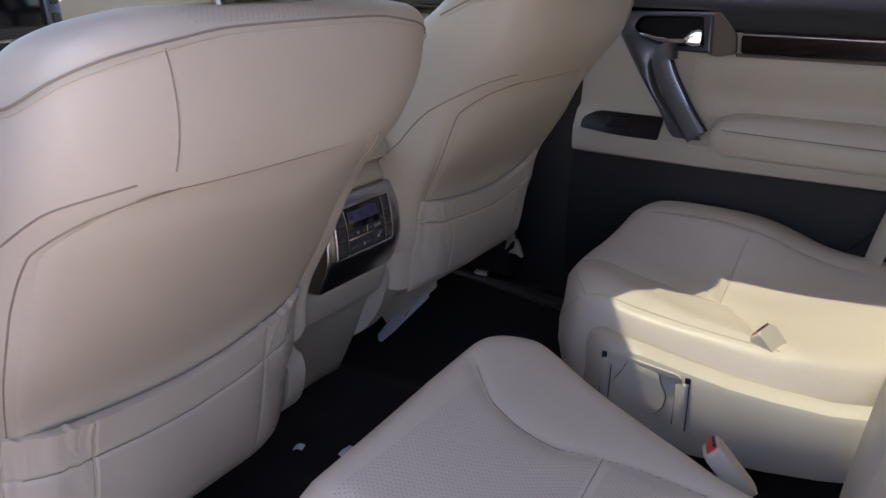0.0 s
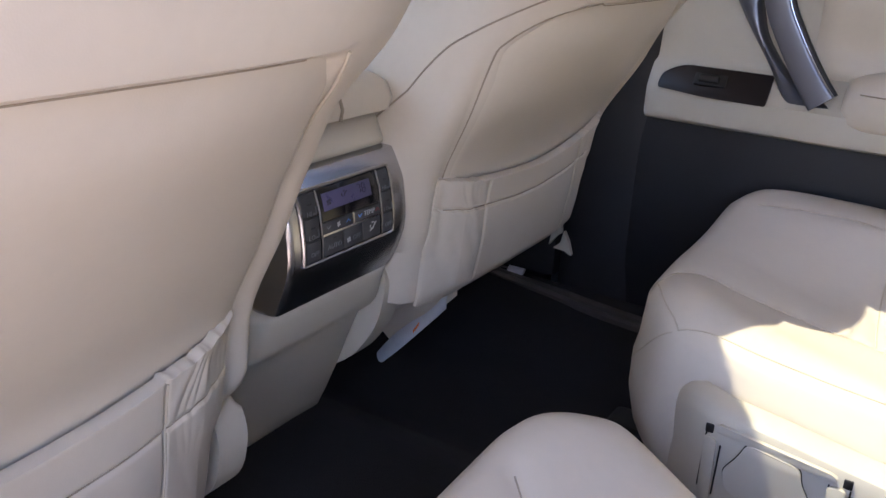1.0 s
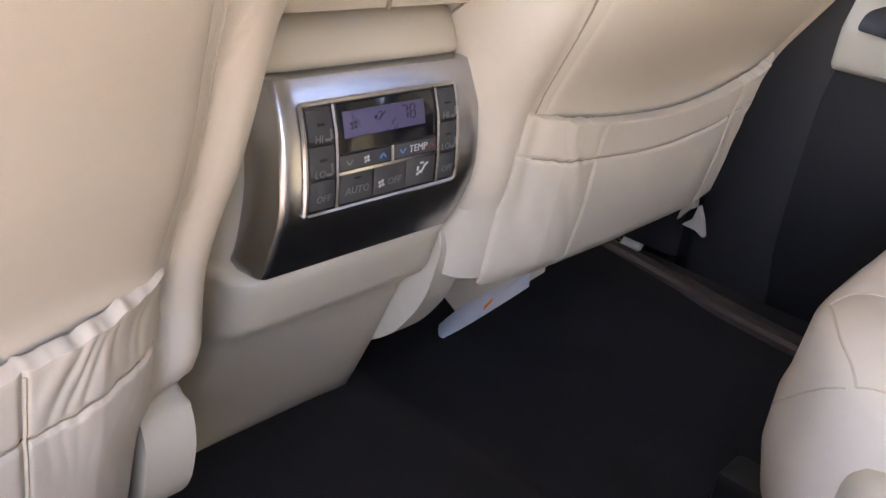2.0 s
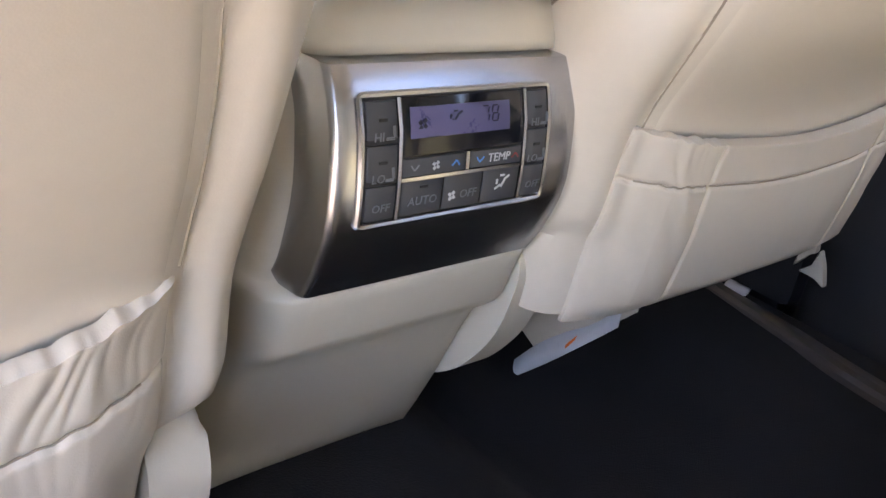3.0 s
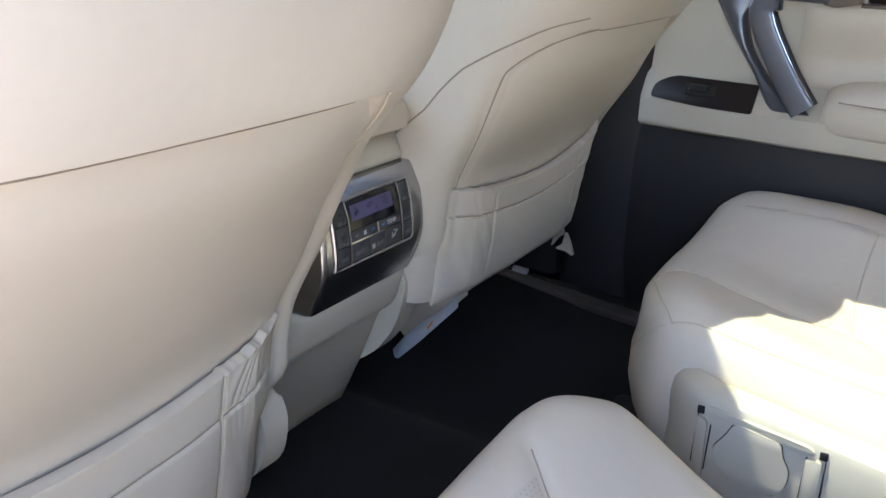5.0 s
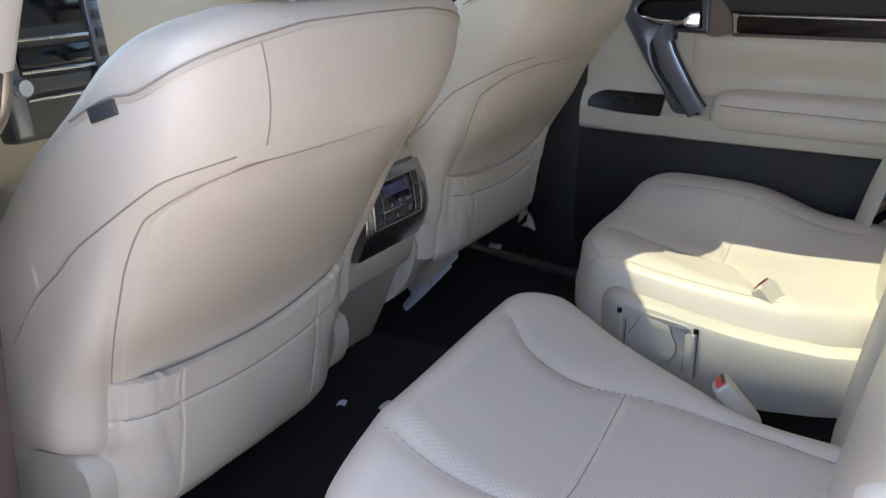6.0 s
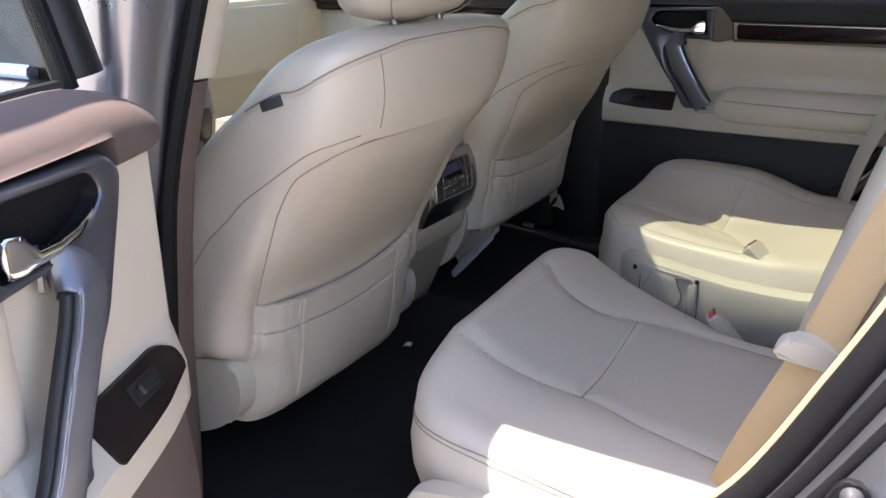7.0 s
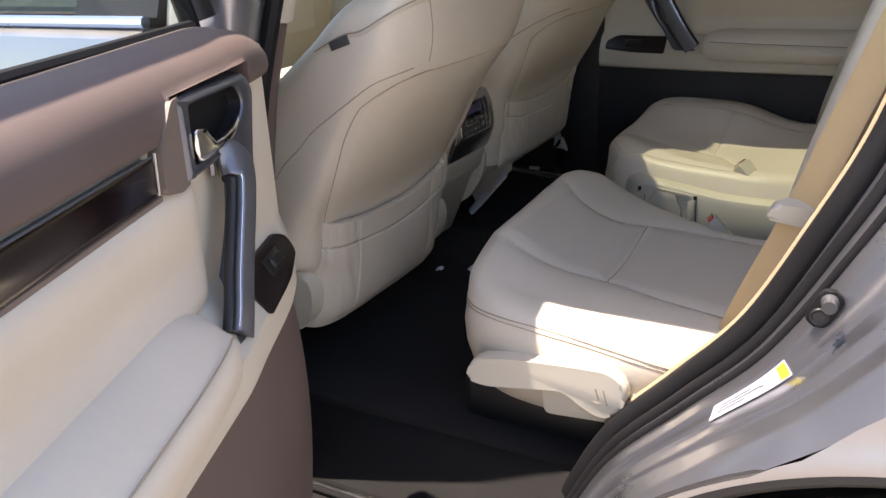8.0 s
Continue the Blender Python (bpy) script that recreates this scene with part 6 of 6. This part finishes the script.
part("striker_pin", loft([[sm @ Vector((r * math.cos(t), 0.013 + r * math.sin(t), h)) for t in (2 * math.pi * k / 20 for k in range(20))] for r, h in ((0.011, 0.008), (0.011, 0.014), (0.008, 0.018), (0.0075, 0.026), (0.0095, 0.028), (0.009, 0.031))]), BUTTON, st, "grey metal striker pin")

# ---- dashboard and controls ahead ----
dash = thing("dashboard", (-1.0, MID, 0.9), "cream and grey dashboard with a centre stack of controls", "dashboard")
rings = []
for y in span(MID - 0.72, MID + 0.72, 16):
    rings.append([(-1.20, y, 0.72), (-0.98, y, 0.75), (-0.93, y, 0.84), (-0.91, y, 0.98), (-0.905, y, 1.10), (-0.895, y, 1.115), (-0.885, y, 1.20), (-0.89, y, 1.27), (-0.92, y, 1.298), (-1.04, y, 1.295), (-1.20, y, 1.20)])
part("dash_body", loft(rings), CREAM, dash, "cream dashboard body")
part("dash_top", sheet(lambda u, v: (-0.925 - 0.26 * u, MID - 0.70 + 1.40 * v, 1.304 - 0.075 * u**1.6), span(0, 1, 8), [0, 1], thick=(0, 0, -0.012)), DARK, dash, "dark padded dash top")
box_lid = prism(rounded([(0.155, 1.09), (0.155, 1.255), (0.60, 1.255), (0.60, 1.07), (0.22, 1.07)], 0.02), 0.012, Matrix(((0, 0, 1, -0.893), (1, 0, 0, MID), (0, 1, 0, 0), (0, 0, 0, 1))), 0.004, 3)
part("glovebox_lid", box_lid, CREAM, dash, "cream glovebox lid")
part("lock", tube([(-0.885, MID + 0.19, 1.085), (-0.876, MID + 0.19, 1.085)], 0.007, 12), STEEL, dash)
part("centre_panel", box((0.06, 0.262, 0.36), pose(-0.855, MID, 1.16, 0, -8), 0.014, 3), BUTTON, dash, "dark grey centre stack")
for q in (-1, 1):
    bar = part("side_bar", box((0.018, 0.036, 0.34), pose(-0.822, MID + q * 0.112, 1.165, 0, -8), 0.006, 3), STRAP, dash, "satin silver side bar")
    for z in (1.30, 1.262, 1.224, 1.186, 1.148):
        part("key", box((0.006, 0.018, 0.022), pose(-0.810 - 0.14 * (z - 1.165), MID + q * 0.112, z, 0, -8), 0.003), BUTTON, bar)
    knob = part("knob", tube([(-0.825, MID + q * 0.100, 1.092), (-0.797, MID + q * 0.100, 1.095)], 0.021, 24), STRAP, dash, "bright round control knob")
    part("knob_ring", tube([(-0.797, MID + q * 0.100, 1.095), (-0.788, MID + q * 0.100, 1.096)], 0.016, 24), CHROME, knob)
part("screen", box((0.010, 0.176, 0.115), pose(-0.838, MID, 1.265, 0, -8), 0.004), GLOSSBLACK, dash, "black display screen")
part("slot", box((0.010, 0.176, 0.040), pose(-0.822, MID, 1.150, 0, -8), 0.003), GLOSSBLACK, dash, "black player slot")
for z in (1.185, 1.122, 1.068):
    part("trim_bar", box((0.012, 0.180, 0.007), pose(-0.820 + 0.14 * (1.165 - z), MID, z, 0, -8), 0.002), SILVER, dash, "bright trim bar")
part("climate_strip", box((0.010, 0.150, 0.030), pose(-0.812, MID, 1.095, 0, -8), 0.003), BUTTON, dash, "dark climate strip")
sh = thing("gear_lever", (-0.70, MID, 0.80), "black leather gear lever on the console", "gear lever")
part("gaiter", loft([[(-0.70 + r * math.cos(t), MID + r * math.sin(t), z) for t in (2 * math.pi * k / 20 for k in range(20))] for r, z in ((0.06, 0.86), (0.05, 0.89), (0.03, 0.93), (0.014, 0.97))]), BLACK, sh)
part("grip", loft([[(-0.70 + r * math.cos(t), MID + r * math.sin(t), z) for t in (2 * math.pi * k / 20 for k in range(20))] for r, z in ((0.012, 0.96), (0.02, 0.99), (0.024, 1.02), (0.02, 1.045), (0.008, 1.055))]), BLACK, sh)
part("console_front", box((0.50, 0.22, 0.28), pose(-0.72, MID, 0.74), 0.02), PLASTIC, con, "parchment plastic front console")

# ---- small things ----
packet = thing("torn_wrapper", (0.07, -0.128, FLOOR), "torn white and blue paper wrapper on the black carpet", "wrapper")
for name, x0, x1, mat in (("white_end", 0.047, 0.064, PAPER), ("blue_end", 0.064, 0.092, WRAPBLUE)):
    def crumpled(u, v):
        x, y = x0 + (x1 - x0) * u + 0.004 * v, -0.142 + 0.022 * v - 0.003 * u
        return (x, y, floor_height(x, y) + 0.003 + 0.003 * noise.noise((x * 90, y * 90, 4)))
    part(name, sheet(crumpled, span(0, 1, 8), span(0, 1, 8), thick=(0, 0, -0.0012)), mat, packet)
bit = thing("paper_scrap", (-0.022, -0.150, FLOOR), "small white paper scrap on the black carpet", "paper scrap")
part("scrap", sheet(lambda u, v: (-0.030 + 0.015 * u, -0.158 + 0.009 * v + 0.004 * u, floor_height(-0.030 + 0.015 * u, -0.158 + 0.009 * v + 0.004 * u) + 0.002 + 0.003 * math.sin(3 * u)), span(0, 1, 6), span(0, 1, 4), thick=(0, 0, -0.001)), PAPER, bit)

# sticker on the near jamb
lab = thing("jamb_label", (0.80, -0.86, 0.86), "white information label with a yellow square on the painted jamb", "label")


def jamb_near(d, z, lift):
    return Vector((JAMB(z) + d * WIDE(z) - lift * 0.5, MID - LEDGE(d) - lift, z + lift * 0.6))


def strip(s0, s1, w0, w1, lift):
    """A flat piece on the jamb's band: s along it, w across it."""
    return sheet(lambda s, w: jamb_near(0.0315 + 0.0165 * w, 0.8285 + 0.0807 * s + (0.0185 - 0.0055 * s) * (0.5 - w), lift), span(s0, s1, 14), span(w0, w1, 4))


part("sheet", strip(0, 1, 0, 1, 0.0012), PAPER, lab)
part("sticker", strip(0.86, 0.985, 0.1, 0.9, 0.0018), YELLOW, lab, "small yellow sticker")
for a, c, w in ((0.08, 0.50, 0.22), (0.08, 0.62, 0.42), (0.08, 0.42, 0.62), (0.60, 0.66, 0.5)):
    part("text_bar", strip(a, c, w, w + 0.07, 0.0017), MARKDIM, lab)


# steering wheel, seen through the open door's window
sw = thing("steering_wheel", (-0.74, -0.40, 1.18), "tan leather steering wheel with a grey centre boss", "steering wheel")
wm = Matrix.Translation((-0.72, -0.40, 1.19)) @ pose(0, 0, 0, 0, 62, 0)
part("rim", tube([wm @ Vector((0.185 * math.cos(t), 0.185 * math.sin(t), 0)) for t in span(0, 2 * math.pi, 49)], 0.015, 10), TAUPE, sw, "tan leather rim")
hub = part("boss", loft([[wm @ Vector((r * math.cos(t), r * math.sin(t), h)) for t in (2 * math.pi * k / 28 for k in range(28))] for r, h in ((0.095, -0.02), (0.10, 0.0), (0.085, 0.018), (0.05, 0.026))]), TAUPE, sw, "taupe centre boss")
part("ring_badge", tube([wm @ Vector((0.026 * math.cos(t), 0.034 * math.sin(t), 0.030)) for t in span(0, 2 * math.pi, 33)], 0.003, 6), SILVER, hub, "silver ring badge")
for k in range(3):
    part("spoke", box((0.10, 0.03, 0.016), wm @ pose(0, 0, 0, 0, 0, 90 * (k + 1)) @ pose(0.13, 0, -0.004), 0.005), TAUPE, sw)
part("column", tube([wm @ Vector((0, 0, -0.01)), wm @ Vector((0, 0, -0.22))], 0.045, 14), DARK, sw)
